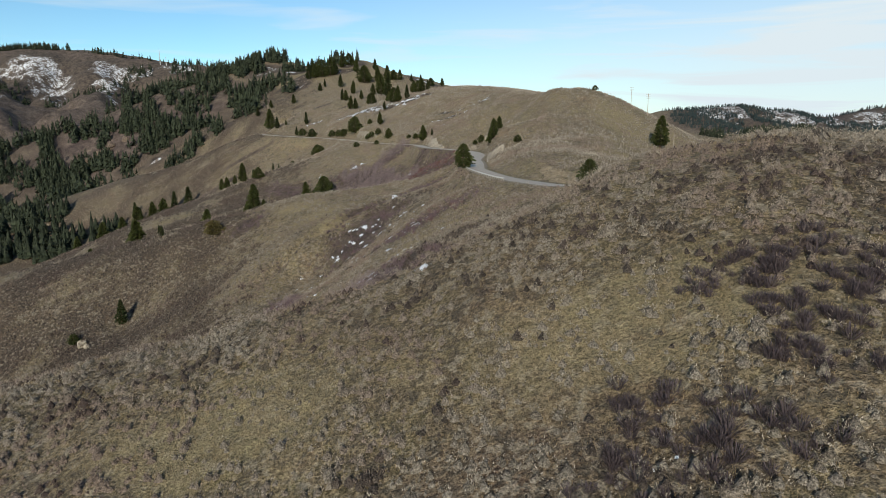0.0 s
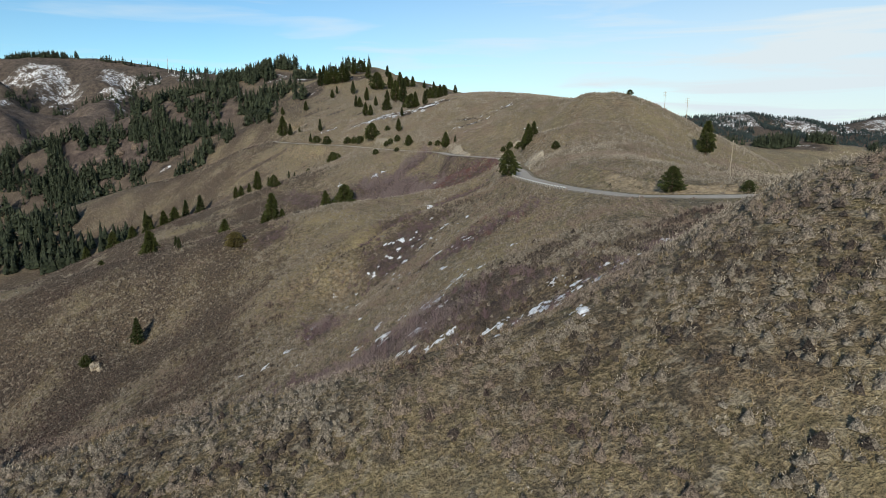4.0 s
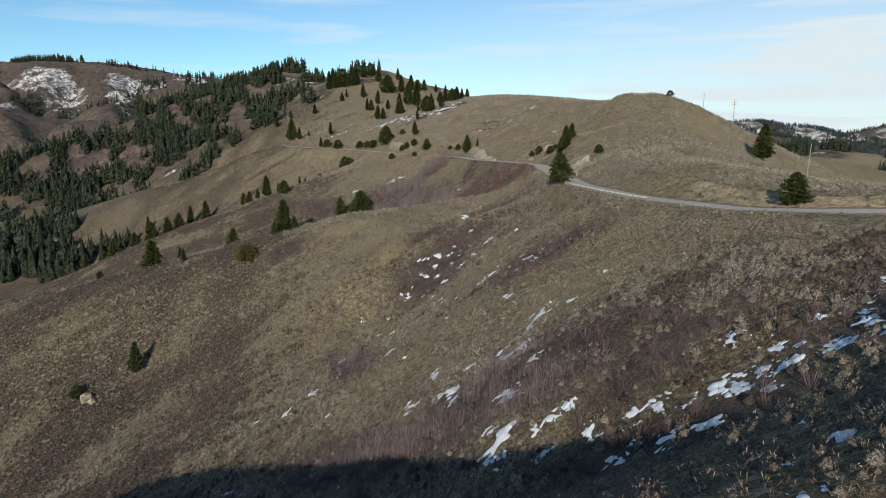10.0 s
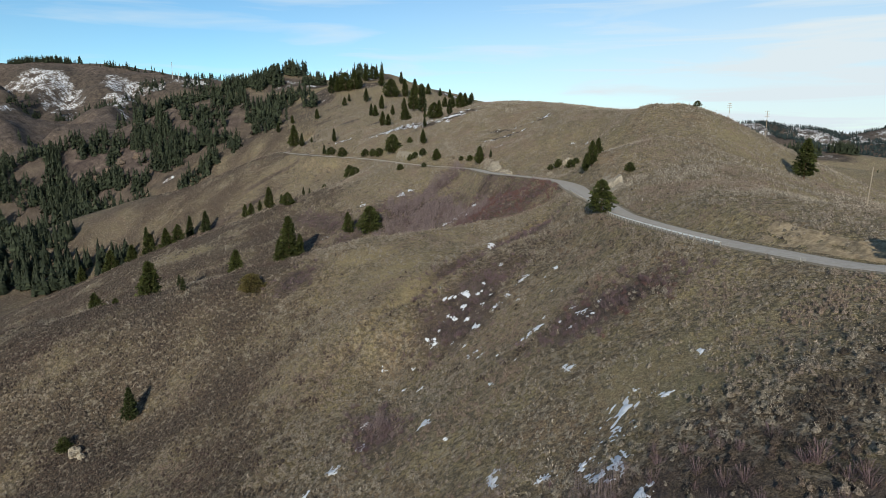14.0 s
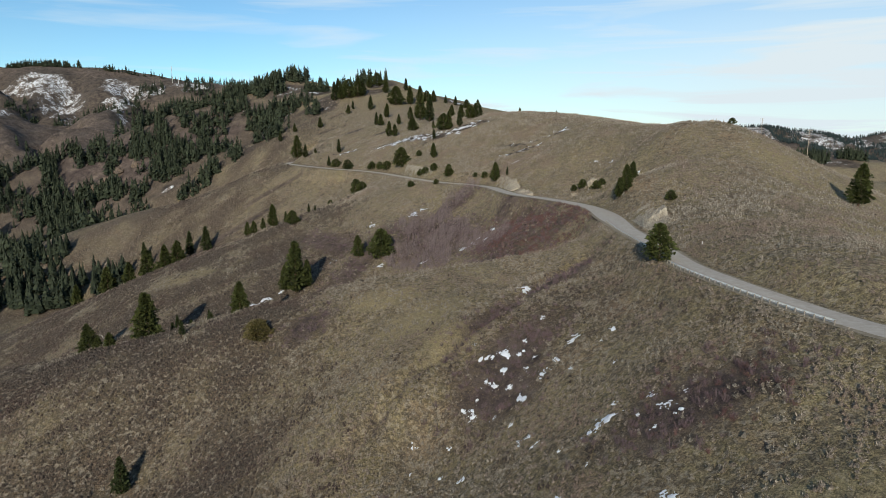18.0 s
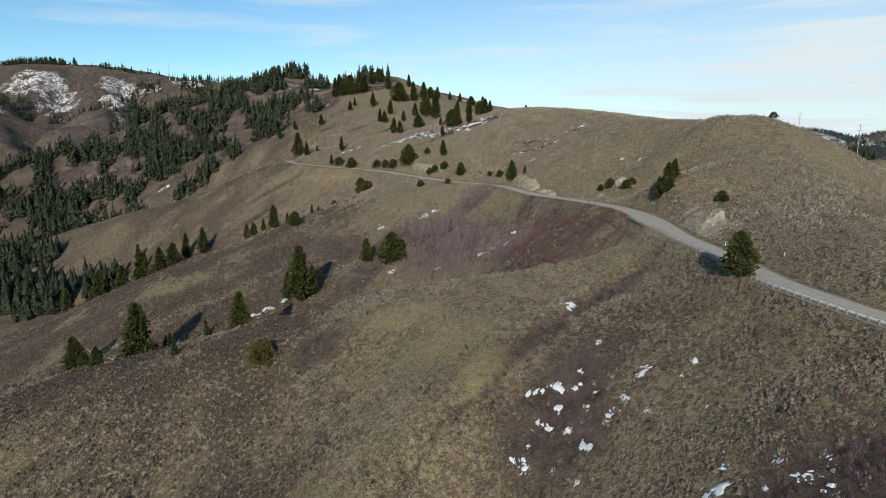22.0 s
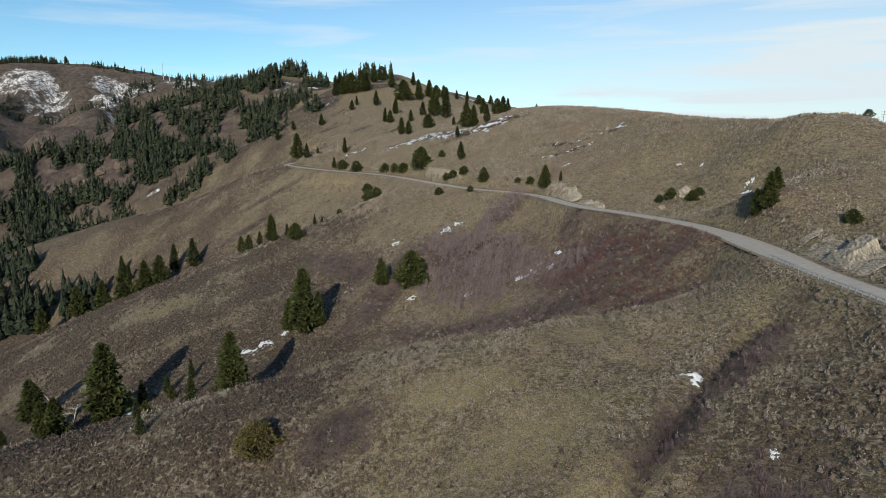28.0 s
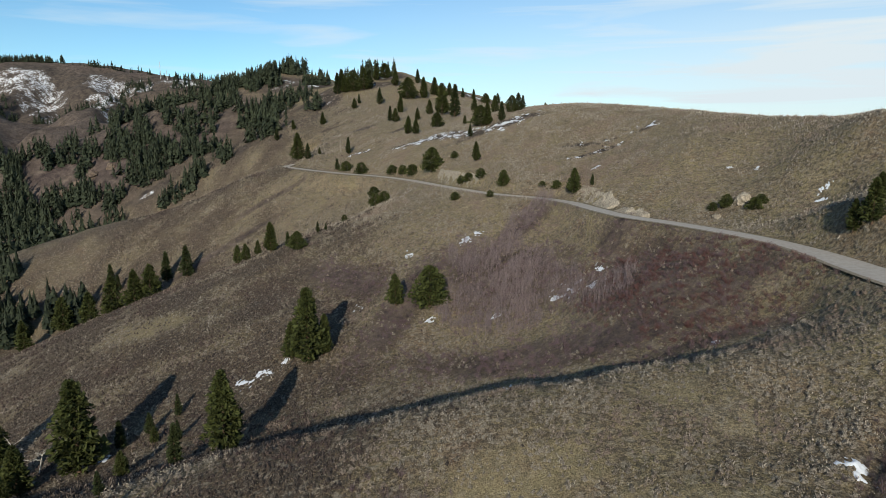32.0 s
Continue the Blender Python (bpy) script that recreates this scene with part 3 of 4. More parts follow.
# ---- trees ----
def crown_mesh(name, seed, width, clumps, bare, lean, mat, top=0.75):
    """A crown of needle sprays for a tree one metre tall, thinning in tiers, its foot left bare."""
    rng = np.random.default_rng(seed)
    t = rng.uniform(0, 1, clumps) ** 0.85
    z = bare + (1.0 - bare) * t
    prof = np.minimum(1.0, (1 - t) ** top * 1.12) * np.minimum(1, 0.55 + 2.2 * t)
    a = rng.uniform(0, 6.2832, clumps)
    lobes = 1 + 0.22 * np.sin(3 * a + 9 * t + seed) + 0.16 * np.sin(7 * t * 6.28 + 2 * a)
    r = 0.5 * width * prof * lobes * np.sqrt(rng.uniform(0.12, 1, clumps))
    p = np.c_[r * np.cos(a) + lean * z, r * np.sin(a), z - 0.10 * r]
    out = np.c_[np.cos(a), np.sin(a), rng.uniform(-0.35, 0.5, clumps)]
    out /= np.linalg.norm(out, axis=1)[:, None]
    side = np.c_[-np.sin(a), np.cos(a), rng.uniform(-0.5, 0.5, clumps)]
    size = (0.045 + 0.05 * width * prof) * rng.uniform(0.6, 1.35, clumps) * (420 / clumps) ** 0.36
    up = np.c_[np.zeros(clumps), np.zeros(clumps), np.ones(clumps)]
    tris = []
    for k in range(4):
        w = rng.normal(0, 0.5, (clumps, 3))
        d1 = out + 0.5 * w
        d2 = side * (1 if k % 2 else -1) + 0.4 * rng.normal(0, 1, (clumps, 3)) + 0.3 * up
        s = size[:, None] * rng.uniform(0.7, 1.2, (clumps, 1))
        tris.append(np.stack([p - d1 * s * 0.55, p + d1 * s * 0.8 + d2 * s * 0.25, p + d2 * s * 0.75 + up * s * 0.2], 1))
    return triangles(name, np.concatenate(tris), mat)


def trunk_mesh(name, seed, lean, limbs):
    rng = random.Random(seed)
    bm = bmesh.new()
    tube(bm, (0, 0, -0.03), (lean * 0.4, 0, 0.4), 0.026, 0.019, 7)
    tube(bm, (lean * 0.4, 0, 0.4), (lean * 0.97, 0, 0.97), 0.019, 0.003, 6)
    for _ in range(limbs):
        h = rng.uniform(0.1, 0.85)
        a, s = rng.uniform(0, 6.28), 0.2 * (1.05 - h)
        tube(bm, (lean * h, 0, h), (lean * h + s * math.cos(a), s * math.sin(a), h + 0.05), 0.006, 0.002, 4)
    me = bpy.data.meshes.new(name)
    bm.to_mesh(me)
    bm.free()
    me.materials.append(bark)
    return me


CROWNS = {}
for kind, width, clumps, bare, mat, top in (("broad", 0.92, 1500, 0.05, needle, 0.5), ("pine", 0.5, 1000, 0.08, needle, 0.65), ("narrow", 0.38, 800, 0.05, needle_dark, 0.75), ("round", 1.2, 800, 0.02, needle, 0.4), ("tall", 0.42, 1600, 0.06, needle, 0.6), ("olive", 1.35, 1100, 0.0, olive_leaf, 0.35)):
    CROWNS[kind] = [(crown_mesh("crown", 10 * i + len(kind), width * (0.9 + 0.12 * i), clumps, bare, 0.03 * (i - 1), mat, top), trunk_mesh("trunk", i, 0.03 * (i - 1), 9)) for i in range(3)]
TREE_WORDS = {"broad": ("broad bushy green pine with low branches", "pine_tree"), "pine": ("green ponderosa pine with a ragged crown", "pine_tree"), "narrow": ("dark narrow fir with branches to the ground", "fir_tree"),
              "round": ("low rounded green juniper bush", "juniper_bush"), "tall": ("tall full green pine with a pointed top", "pine_tree"), "olive": ("dense rounded yellow-olive shrub", "olive_bush")}
tree_count = 0


def tree(kind, x, y, height, where, group):
    global tree_count
    crown, trunk = CROWNS[kind][tree_count % 3]
    words, name = TREE_WORDS[kind]
    z = float(zs(x, y)[0])
    e = base(name, x, y, z - 0.05, f"{words}, {where}", "bush" if kind in ("round", "olive") else "tree", group, (tree_count * 137) % 360, height)
    part_of("trunk", trunk, None, e)
    part_of("crown", crown, None, e)
    tree_count += 1
    return e


ROADSIDE = (("broad", 8.0, 230.3, 9.0), ("broad", 37.5, 156.6, 6.0), ("pine", 111.6, 317.2, 16), ("pine", 25.5, 331, 8.1), ("pine", 27, 327, 10.5), ("pine", 30, 330, 7), ("round", 24.9, 396.3, 4.6), ("round", 29.5, 386.1, 4.2),
            ("round", 32.5, 388, 3.3), ("round", 21, 398, 3.2), ("round", 37.1, 306.1, 3.6), ("pine", -14.5, 459.5, 11.5), ("narrow", -7.8, 454, 5), ("round", -20.2, 470.6, 4), ("round", -25.7, 477.4, 3), ("broad", -42.7, 493, 8.2))
for kind, x, y, h in ROADSIDE:
    tree(kind, x, y, h, "beside the mountain road", "roadside trees")
VERGE = (("round", -50.8, 475.8, 3.2), ("round", -67.1, 483.3, 4), ("pine", -54, 540.5, 11), ("broad", -80, 568, 15), ("round", -93, 588, 7), ("round", -100, 598, 6.5), ("round", -108, 608, 6.5), ("round", 50.5, 147.9, 2.4),
         ("round", -132, 630, 9), ("narrow", -154, 656, 9), ("round", -146, 648, 7.5), ("narrow", -150, 687, 13), ("pine", -196, 709, 23), ("narrow", -186, 700, 13), ("round", -114, 552.8, 8), ("round", -108, 548, 6.5), ("round", -118, 582, 6))
for kind, x, y, h in VERGE:
    tree(kind, x, y, h, "by the far road", "trees along the far road")
UPPER = (("pine", -102, 696, 15), ("pine", -95, 685, 12), ("pine", -117, 763, 13), ("narrow", -123, 773, 14), ("narrow", -78, 716, 8), ("narrow", -55, 597, 8), ("pine", -96, 746, 11), ("pine", -201, 849, 13), ("narrow", -253, 858, 13),
         ("pine", -237, 868, 11), ("pine", -86, 781, 14), ("narrow", -146, 907, 18), ("pine", -177, 706, 6), ("pine", -70, 790, 12), ("pine", -40, 850, 14), ("pine", 117, 1020, 13), ("pine", 60, 1000, 12), ("round", 94.3, 389.5, 3.0), ("pine", 75, 1005, 8))
for kind, x, y, h in UPPER:
    tree(kind, x, y, h, "on the upper hillside", "hillside trees")
GULLY = (("tall", -118.2, 380, 25.5), ("tall", -125, 384.6, 13), ("tall", -113.5, 383, 14), ("tall", -128.4, 329, 21.5), ("tall", -174.7, 342, 27), ("narrow", -138.7, 323.1, 10.5), ("broad", -77.8, 400.6, 15), ("pine", -90.6, 405, 12), ("narrow", -156.7, 366, 7),
         ("pine", -199, 345, 13), ("pine", -213.3, 362, 17), ("narrow", -205, 335, 9), ("narrow", -134, 284, 4.6), ("narrow", -162, 358, 7), ("pine", -188, 330, 9), ("pine", -189, 337, 15), ("pine", -156, 330, 7), ("narrow", -168, 352, 9), ("narrow", -150, 350, 6))
for kind, x, y, h in GULLY:
    tree(kind, x, y, h, "standing in the gully", "gully trees")
SPUR = (("narrow", -124.9, 226.1, 10), ("round", -138.9, 217.1, 4), ("narrow", -128.2, 274, 5), ("pine", -264, 572, 25), ("pine", -273, 568, 26), ("pine", -286, 566, 28), ("narrow", -245, 586, 21), ("narrow", -262, 592, 20), ("tall", -162.6, 498, 15.5), ("broad", -144.6, 481, 9),
        ("pine", -170, 500, 8), ("pine", -182, 503, 10), ("pine", -176, 499, 9), ("narrow", -139, 504, 6), ("narrow", -153, 495.5, 7.5), ("narrow", -135.6, 508, 4), ("round", -129, 530, 4), ("pine", -298, 560, 24), ("pine", -325, 575, 24), ("pine", -342, 560, 22))
for kind, x, y, h in SPUR:
    tree(kind, x, y, h, "on a grassy spur", "spur trees")
for kind, x, y, h in (("olive", -99.3, 261, 6.0), ("round", -229, 536, 4), ("narrow", -300, 600, 12), ("narrow", -310, 610, 14), ("pine", -158, 352, 5)):
    tree(kind, x, y, h, "on a grassy spur", "spur trees")


KNOLL = ((-117, 827, 17.0), (-78, 686, 11.8), (-74, 763, 25.0), (-63, 731, 27.4), (-57, 649, 7.0), (-47, 614, 13.8), (-43, 609, 15.1), (-34, 603, 12.7), (-31, 692, 13.6), (-24, 631, 12.0), (-20, 629, 12.7), (-15, 643, 10.0), (-96, 943, 24.9), (-115, 933, 24.6), (-174, 898, 11.8), (-172, 925, 11.0),
         (-162, 1024, 19.2), (-152, 1034, 19.4), (-134, 988, 21.0))
CREST = ((-106, 1002, 17.4), (-84, 963, 21.7), (-75, 969, 15.4), (-65, 973, 16.3), (-48, 984, 11.8), (-34, 993, 13.3), (-18, 999, 12.6), (0, 1022, 12.9), (-66, 568, 4.6), (-53, 513, 5.1), (-59, 520, 4.7), (-63, 525, 4.7), (-207, 983, 26.2), (-197, 983, 22), (-186, 983, 26.2), (-173, 982, 28), (-167, 986, 24), (-204, 998, 24.0))
for i, (x, y, h) in enumerate(KNOLL + CREST):
    tree("round" if h < 6 else ("tall", "broad", "pine", "narrow")[i % 4], x, y, h, "below the wooded skyline", "skyline trees")


def far_trees(name, x, y, h, width, mat, seed, label, tiers=9, sprays=4):
    """Many small conifers as one mesh: ragged tiers of sprays."""
    rng = np.random.default_rng(seed)
    z = zs(x, y)
    stout = width * rng.uniform(0.6, 1.25, len(x))
    blunt = rng.uniform(0.55, 1.15, len(x))
    tris = []
    for i in range(tiers):
        t = i / tiers
        for j in range(sprays):
            a = 6.2832 * (j + rng.uniform(0, 1, len(x))) / sprays
            low = h * (0.05 + 0.84 * t + rng.uniform(-0.05, 0.05, len(x)))
            high = low + h * rng.uniform(0.1, 0.22, len(x))
            r = h * stout * 0.5 * (1 - t) ** blunt * rng.uniform(0.35, 1.35, len(x)) + 0.01 * h
            da = rng.uniform(0.35, 0.8, len(x))
            top = np.c_[x + 0.15 * r * np.cos(a), y + 0.15 * r * np.sin(a), z + high]
            p1 = np.c_[x + r * np.cos(a - da), y + r * np.sin(a - da), z + low * rng.uniform(0.9, 1.1, len(x))]
            p2 = np.c_[x + r * np.cos(a + da), y + r * np.sin(a + da), z + low * rng.uniform(0.9, 1.1, len(x))]
            tris.append(np.stack([p1, p2, top], 1))
    v = np.stack(tris, 1).reshape(-1, 3)
    return tagged(new(name, triangles(name, v, mat)), label, "forest", kind="stuff")


def scatter(rng, count, rows):
    """Points over ellipses: x, y, half length, half width, turn, share."""
    share = np.array([r[5] for r in rows], float)
    pick = rng.choice(len(rows), count, p=share / share.sum())
    rows = np.array(rows, float)[pick]
    a, q = rng.uniform(0, 6.2832, count), np.sqrt(rng.uniform(0, 1, count))
    u, v, t = rows[:, 2] * q * np.cos(a), rows[:, 3] * q * np.sin(a), np.radians(rows[:, 4])
    return rows[:, 0] + u * np.cos(t) - v * np.sin(t), rows[:, 1] + u * np.sin(t) + v * np.cos(t)


rng = np.random.default_rng(11)
FOREST = ((-450, 1040, 200, 55, 38, 4.5), (-345, 1135, 70, 35, 38, 1.8), (-440, 940, 170, 55, 25, 4), (-330, 872, 75, 18, 20, 1.2), (-540, 860, 170, 55, 12, 3.2), (-650, 930, 110, 50, 20, 1.6), (-265, 1105, 40, 18, 150, 0.5), (-175, 1055, 40, 10, 170, 0.25),
          (-640, 770, 150, 50, 0, 1.8), (-290, 1010, 60, 30, 40, 0.7), (-500, 690, 110, 28, 10, 0.9), (-260, 940, 40, 30, 40, 0.25))
fx, fy = scatter(rng, 6200, FOREST)
keep = waves(fx, fy, 95, 71) + 0.9 * waves(fx, fy, 34, 72) > -0.1
fx, fy = fx[keep], fy[keep]
far_trees("pine_forest", fx, fy, 6 + 20 * rng.uniform(0, 1, len(fx)) ** 1.2, 0.46, needle_far, 12, "dark conifer forest on the ridge slopes")
GULLY_WOOD = ((-440, 622, 50, 26, 10, 3), (-395, 585, 45, 24, 5, 2.6), (-350, 590, 40, 14, 0, 1.2), (-470, 570, 40, 24, 0, 1.5))
wx, wy = scatter(rng, 230, GULLY_WOOD)
far_trees("gully_forest", wx, wy, rng.uniform(9, 24, len(wx)), 0.46, needle_far, 16, "dark conifers crowding the deep gully", 18, 8)
LEFT_WOOD = ((-1680, 2590, 130, 22, 0, 2.2), (-1480, 2595, 200, 10, 0, 0.35), (-1250, 2598, 120, 8, 0, 0.16), (-1000, 2590, 120, 25, 0, 0.5), (-1850, 2350, 130, 130, 0, 1.6), (-1160, 2420, 60, 80, 30, 0.5), (-1080, 2240, 180, 70, 20, 1.4), (-1430, 2120, 60, 90, 40, 0.5), (-1250, 2130, 90, 60, 0, 0.6),
             (-900, 2150, 160, 150, 0, 2.2), (-950, 1560, 300, 110, 150, 0.5), (-1250, 1650, 260, 90, 170, 0.2), (-1000, 2480, 60, 60, 0, 0.4))
wx, wy = scatter(rng, 1150, LEFT_WOOD)
far_trees("far_forest", wx, wy, rng.uniform(12, 32, len(wx)), 0.5, needle_far, 13, "scattered conifers on a snowy brown mountain")
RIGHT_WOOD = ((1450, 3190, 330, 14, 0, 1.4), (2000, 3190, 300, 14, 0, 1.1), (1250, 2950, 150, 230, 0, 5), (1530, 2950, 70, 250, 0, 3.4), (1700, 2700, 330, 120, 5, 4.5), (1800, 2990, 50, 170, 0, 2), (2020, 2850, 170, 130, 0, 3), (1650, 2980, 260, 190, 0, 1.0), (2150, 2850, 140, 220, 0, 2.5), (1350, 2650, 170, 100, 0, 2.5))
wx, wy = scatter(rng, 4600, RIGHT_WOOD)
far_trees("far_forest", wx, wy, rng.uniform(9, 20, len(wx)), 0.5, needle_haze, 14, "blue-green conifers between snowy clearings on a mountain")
KNOLL_WOOD = ((800, 1555, 55, 30, 0, 3), (915, 1565, 35, 22, 0, 1.4), (1050, 1500, 60, 30, 0, 0.6), (1000, 1300, 90, 40, 150, 0.5), (700, 1590, 40, 22, 0, 0.6), (960, 1420, 80, 20, 20, 0.3))
wx, wy = scatter(rng, 520, KNOLL_WOOD)
far_trees("knoll_forest", wx, wy, rng.uniform(14, 30, len(wx)), 0.45, needle_far, 15, "dark conifer grove on a distant knoll")


# ---- low plants ----
SNOW_FACE = ((-12, 137, 1.9), (-14, 132, 1.5), (-15, 126, 1.4), (-17, 125, 1.3), (-14.5, 119, 1.0), (-14, 157, 1.0), (-28, 137, 1.3), (-38, 168, 1.7), (-31, 131, 1.1), (-25, 126, 1.2), (-27, 128, 1.0), (-55, 167, 1.3), (-50, 172, 1.1),
             (-51, 182, 0.8), (-59, 161, 1.1), (-18, 114, 1.4), (0, 142, 0.9), (-7, 135, 0.8), (-18, 129, 0.8), (-22, 131, 0.8), (-16, 182, 1.3), (-15, 217, 0.9), (-38, 211, 0.9), (-28, 192, 1.0), (-26, 169, 0.7), (-40, 192, 0.8), (-67, 166, 0.8), (-48, 150, 0.7), (-25, 123, 0.8))
SNOW_UPPER = ((-33, 224, 2.4), (-29, 223.5, 2.3), (-26, 222, 1.8), (-30, 218.5, 2.0), (-21.5, 212, 2.1), (-18.5, 213.5, 1.4), (-14, 218, 1.7), (-7, 213, 1.3), (-24, 226, 1.2), (-34, 216.5, 1.3), (-36, 229, 0.9), (-19, 233, 1.0), (-17, 207, 0.8), (-10, 211, 0.7), (-37, 209, 1.3), (-50, 208, 1.8), (-9, 181, 1.0),
              (-8, 177, 1.5), (-7, 174, 1.0), (-19, 181, 1.5), (-27, 188, 1.2), (-11, 173, 0.9), (-14, 185, 0.7), (-36, 213, 0.9), (-42, 204, 0.9), (-50, 201, 0.8), (-27, 208, 2.2), (-32, 215, 1.2), (-21, 173, 0.7))
SNOW_GULLY = ((16, 99, 1.4), (6.5, 91, 1.8), (10.5, 95, 1.0), (4, 95, 1.2), (1.5, 100, 1.0), (1, 94, 1.1), (-1, 93, 1.4), (-2, 94.5, 1.2), (2, 92, 1.2), (0, 90, 0.9), (-6, 97, 1.0), (-8, 98, 1.3), (-5, 90, 1.3), (-8, 91, 1.5), (-11, 93, 1.1), (-12, 99, 1.0), (-20, 105, 1.7), (-20.5, 102, 1.2), (-15, 104, 1.2),
              (-18, 112.5, 1.2), (-21, 108, 0.8), (-16, 100, 0.7), (-13, 104, 0.8), (-3, 77, 0.9), (-6, 76, 0.8), (-9, 70.5, 1.0), (-2, 67, 0.8), (-1, 72, 0.5), (-2, 82, 0.5), (17, 102, 1.0))
SNOW_GROVE = ((-139, 377, 2.5), (-133, 380, 2.6), (-128, 384, 1.8), (-107, 416, 2.0), (-78, 393, 1.8), (-87, 442, 2.0), (-35, 384, 2.8), (-30, 383, 3.0), (-25, 377, 2.6), (-64, 442, 2.8), (-58, 446, 2.4), (-12, 317, 1.1), (-57, 333, 1.6), (-63, 327, 1.0), (-26, 314, 1.2), (-20, 385, 1.8), (-55, 386, 1.5),
              (-20.5, 257.7, 1.4), (43, 374, 2.2), (46, 376, 1.5), (44, 414, 1.6), (-1, 477, 2.4), (-145, 375, 2.0), (-170, 347, 1.6))
SNOW_BITS = ((-62, 135, 0.9), (37, 423, 1.8), (12.6, 33, 0.32), (14.0, 33.4, 0.28), (7.2, 31.5, 0.3), (-9, 140, 0.7), (-34, 156, 0.6), (-10, 200, 0.6), (-30, 200, 0.7), (-44, 196, 0.7), (-23, 219, 0.8), (-25, 216, 0.9), (-29, 213, 0.8), (-24, 181, 0.5), (-5, 178, 0.7), (-12, 178, 0.6), (-33, 206, 0.6))
rng = np.random.default_rng(51)
gully_line = spline(GULLIES["snow_gully"], 1.0)
gully_line = gully_line[(gully_line[:, 0] < 22) & (gully_line[:, 0] > -46)]
SNOW_LINE = [(p[0] + rng.normal(0, 2.0), p[1] + rng.normal(1.0, 2.2), rng.uniform(0.3, 0.85)) for p in gully_line[rng.integers(0, len(gully_line), 34)]]
band_line = spline(((-107, 660), (-91, 650), (-79, 643), (-63, 616), (-49, 603), (-37, 596), (-24, 599), (-10, 595)), 1.0)
SNOW_BAND = [(p[0] + rng.normal(0, 2.0), p[1] + rng.normal(0, 4.5), rng.uniform(0.7, 2.6)) for p in band_line[rng.integers(0, len(band_line), 80)]]
SNOW_BAND += [(-147, 680, 2.0), (-140, 681, 2.4), (-134, 683, 2.2), (-3, 505, 1.6), (7, 505, 1.8), (18, 506, 1.7), (34, 508, 2.4), (2, 523, 1.2), (14, 516, 1.1), (26, 512, 1.0), (30, 515, 1.1), (-8, 508, 1.0), (12, 509, 1.0)]
SNOW_NEAR = np.array(SNOW_FACE + SNOW_UPPER + SNOW_GULLY + SNOW_GROVE + SNOW_BITS + tuple(SNOW_LINE) + tuple(SNOW_BAND))


def blades(x, y, size, height, count, rng, spread=0.9, lean=0.5, thin=1.0):
    """Tufts of narrow leaves: some widen upwards, some end in a point."""
    z = zs(x, y)
    out = []
    for k in range(count):
        a = rng.uniform(0, 6.2832, len(x))
        r = size * rng.uniform(0.15, 0.5, len(x)) * spread
        hh = height * rng.uniform(0.55, 1.1, len(x)) * (1 - 0.5 * (r / size))
        w = size * thin * rng.uniform(0.015, 0.04, len(x))
        foot = np.c_[x + r * 0.45 * np.cos(a), y + r * 0.45 * np.sin(a), z - 0.05]
        tip = np.c_[x + r * (1 + lean) * np.cos(a), y + r * (1 + lean) * np.sin(a), z + hh]
        b_ = a + rng.uniform(-0.9, 0.9, len(x)) + 1.5708
        side = np.c_[np.cos(b_) * w, np.sin(b_) * w, rng.uniform(-0.1, 0.1, len(x)) * w]
        if k % 2:
            out.append(np.stack([foot, tip + side, tip - side], 1))
        else:
            out.append(np.stack([foot + side, foot - side, tip], 1))
    return np.stack(out, 1).reshape(-1, 3)


def faceted(name, groups, *mats):
    """One mesh from groups of alike small forms: corners of each, the faces they share, which material."""
    v, f, m, start = [], [], [], 0
    for pts, faces, slot in groups:
        k = pts.shape[1]
        v.append(pts.reshape(-1, 3))
        f.append((np.asarray(faces)[None] + (start + k * np.arange(len(pts)))[:, None, None]).reshape(-1, 3))
        m.append(np.full(len(f[-1]), slot))
        start += len(pts) * k
    v, f, m = np.concatenate(v).astype(np.float32), np.concatenate(f).astype(np.int32), np.concatenate(m).astype(np.int32)
    me = bpy.data.meshes.new(name)
    me.vertices.add(len(v))
    me.vertices.foreach_set("co", v.ravel())
    me.loops.add(f.size)
    me.loops.foreach_set("vertex_index", f.ravel())
    me.polygons.add(len(f))
    me.polygons.foreach_set("loop_start", np.arange(0, f.size, 3, dtype=np.int32))
    for mat in mats:
        me.materials.append(mat)
    me.polygons.foreach_set("material_index", m)
    me.polygons.foreach_set("use_smooth", m == 1)
    me.update()
    return me


def domes(x, y, size, height, rng, sides, rings):
    """Lumpy cushions: uneven rings closed by a tip."""
    z = zs(x, y)
    pts, faces = [], []
    turn = rng.uniform(0, 6.2832, len(x))
    for i in range(rings):
        r, up = ((0.5, -0.05), (0.43, 0.62))[i] if rings > 1 else (0.5, -0.02)
        for j in range(sides):
            a = turn + 6.2832 * (j + 0.5 * i) / sides + rng.uniform(-0.25, 0.25, len(x))
            rr = size * r * rng.uniform(0.65, 1.25, len(x))
            pts.append(np.c_[x + rr * np.cos(a), y + rr * np.sin(a), z + height * (up + (rng.uniform(-0.16, 0.2, len(x)) if i else 0))])
    pts.append(np.c_[x + size * rng.uniform(-0.12, 0.12, len(x)), y + size * rng.uniform(-0.12, 0.12, len(x)), z + height * rng.uniform(0.85, 1.15, len(x))])
    for j in range(sides):
        k = (j + 1) % sides
        if rings > 1:
            faces += [(j, k, sides + j), (k, sides + k, sides + j), (sides + j, sides + k, 2 * sides)]
        else:
            faces.append((j, k, sides))
    return np.stack(pts, 1), faces, 1


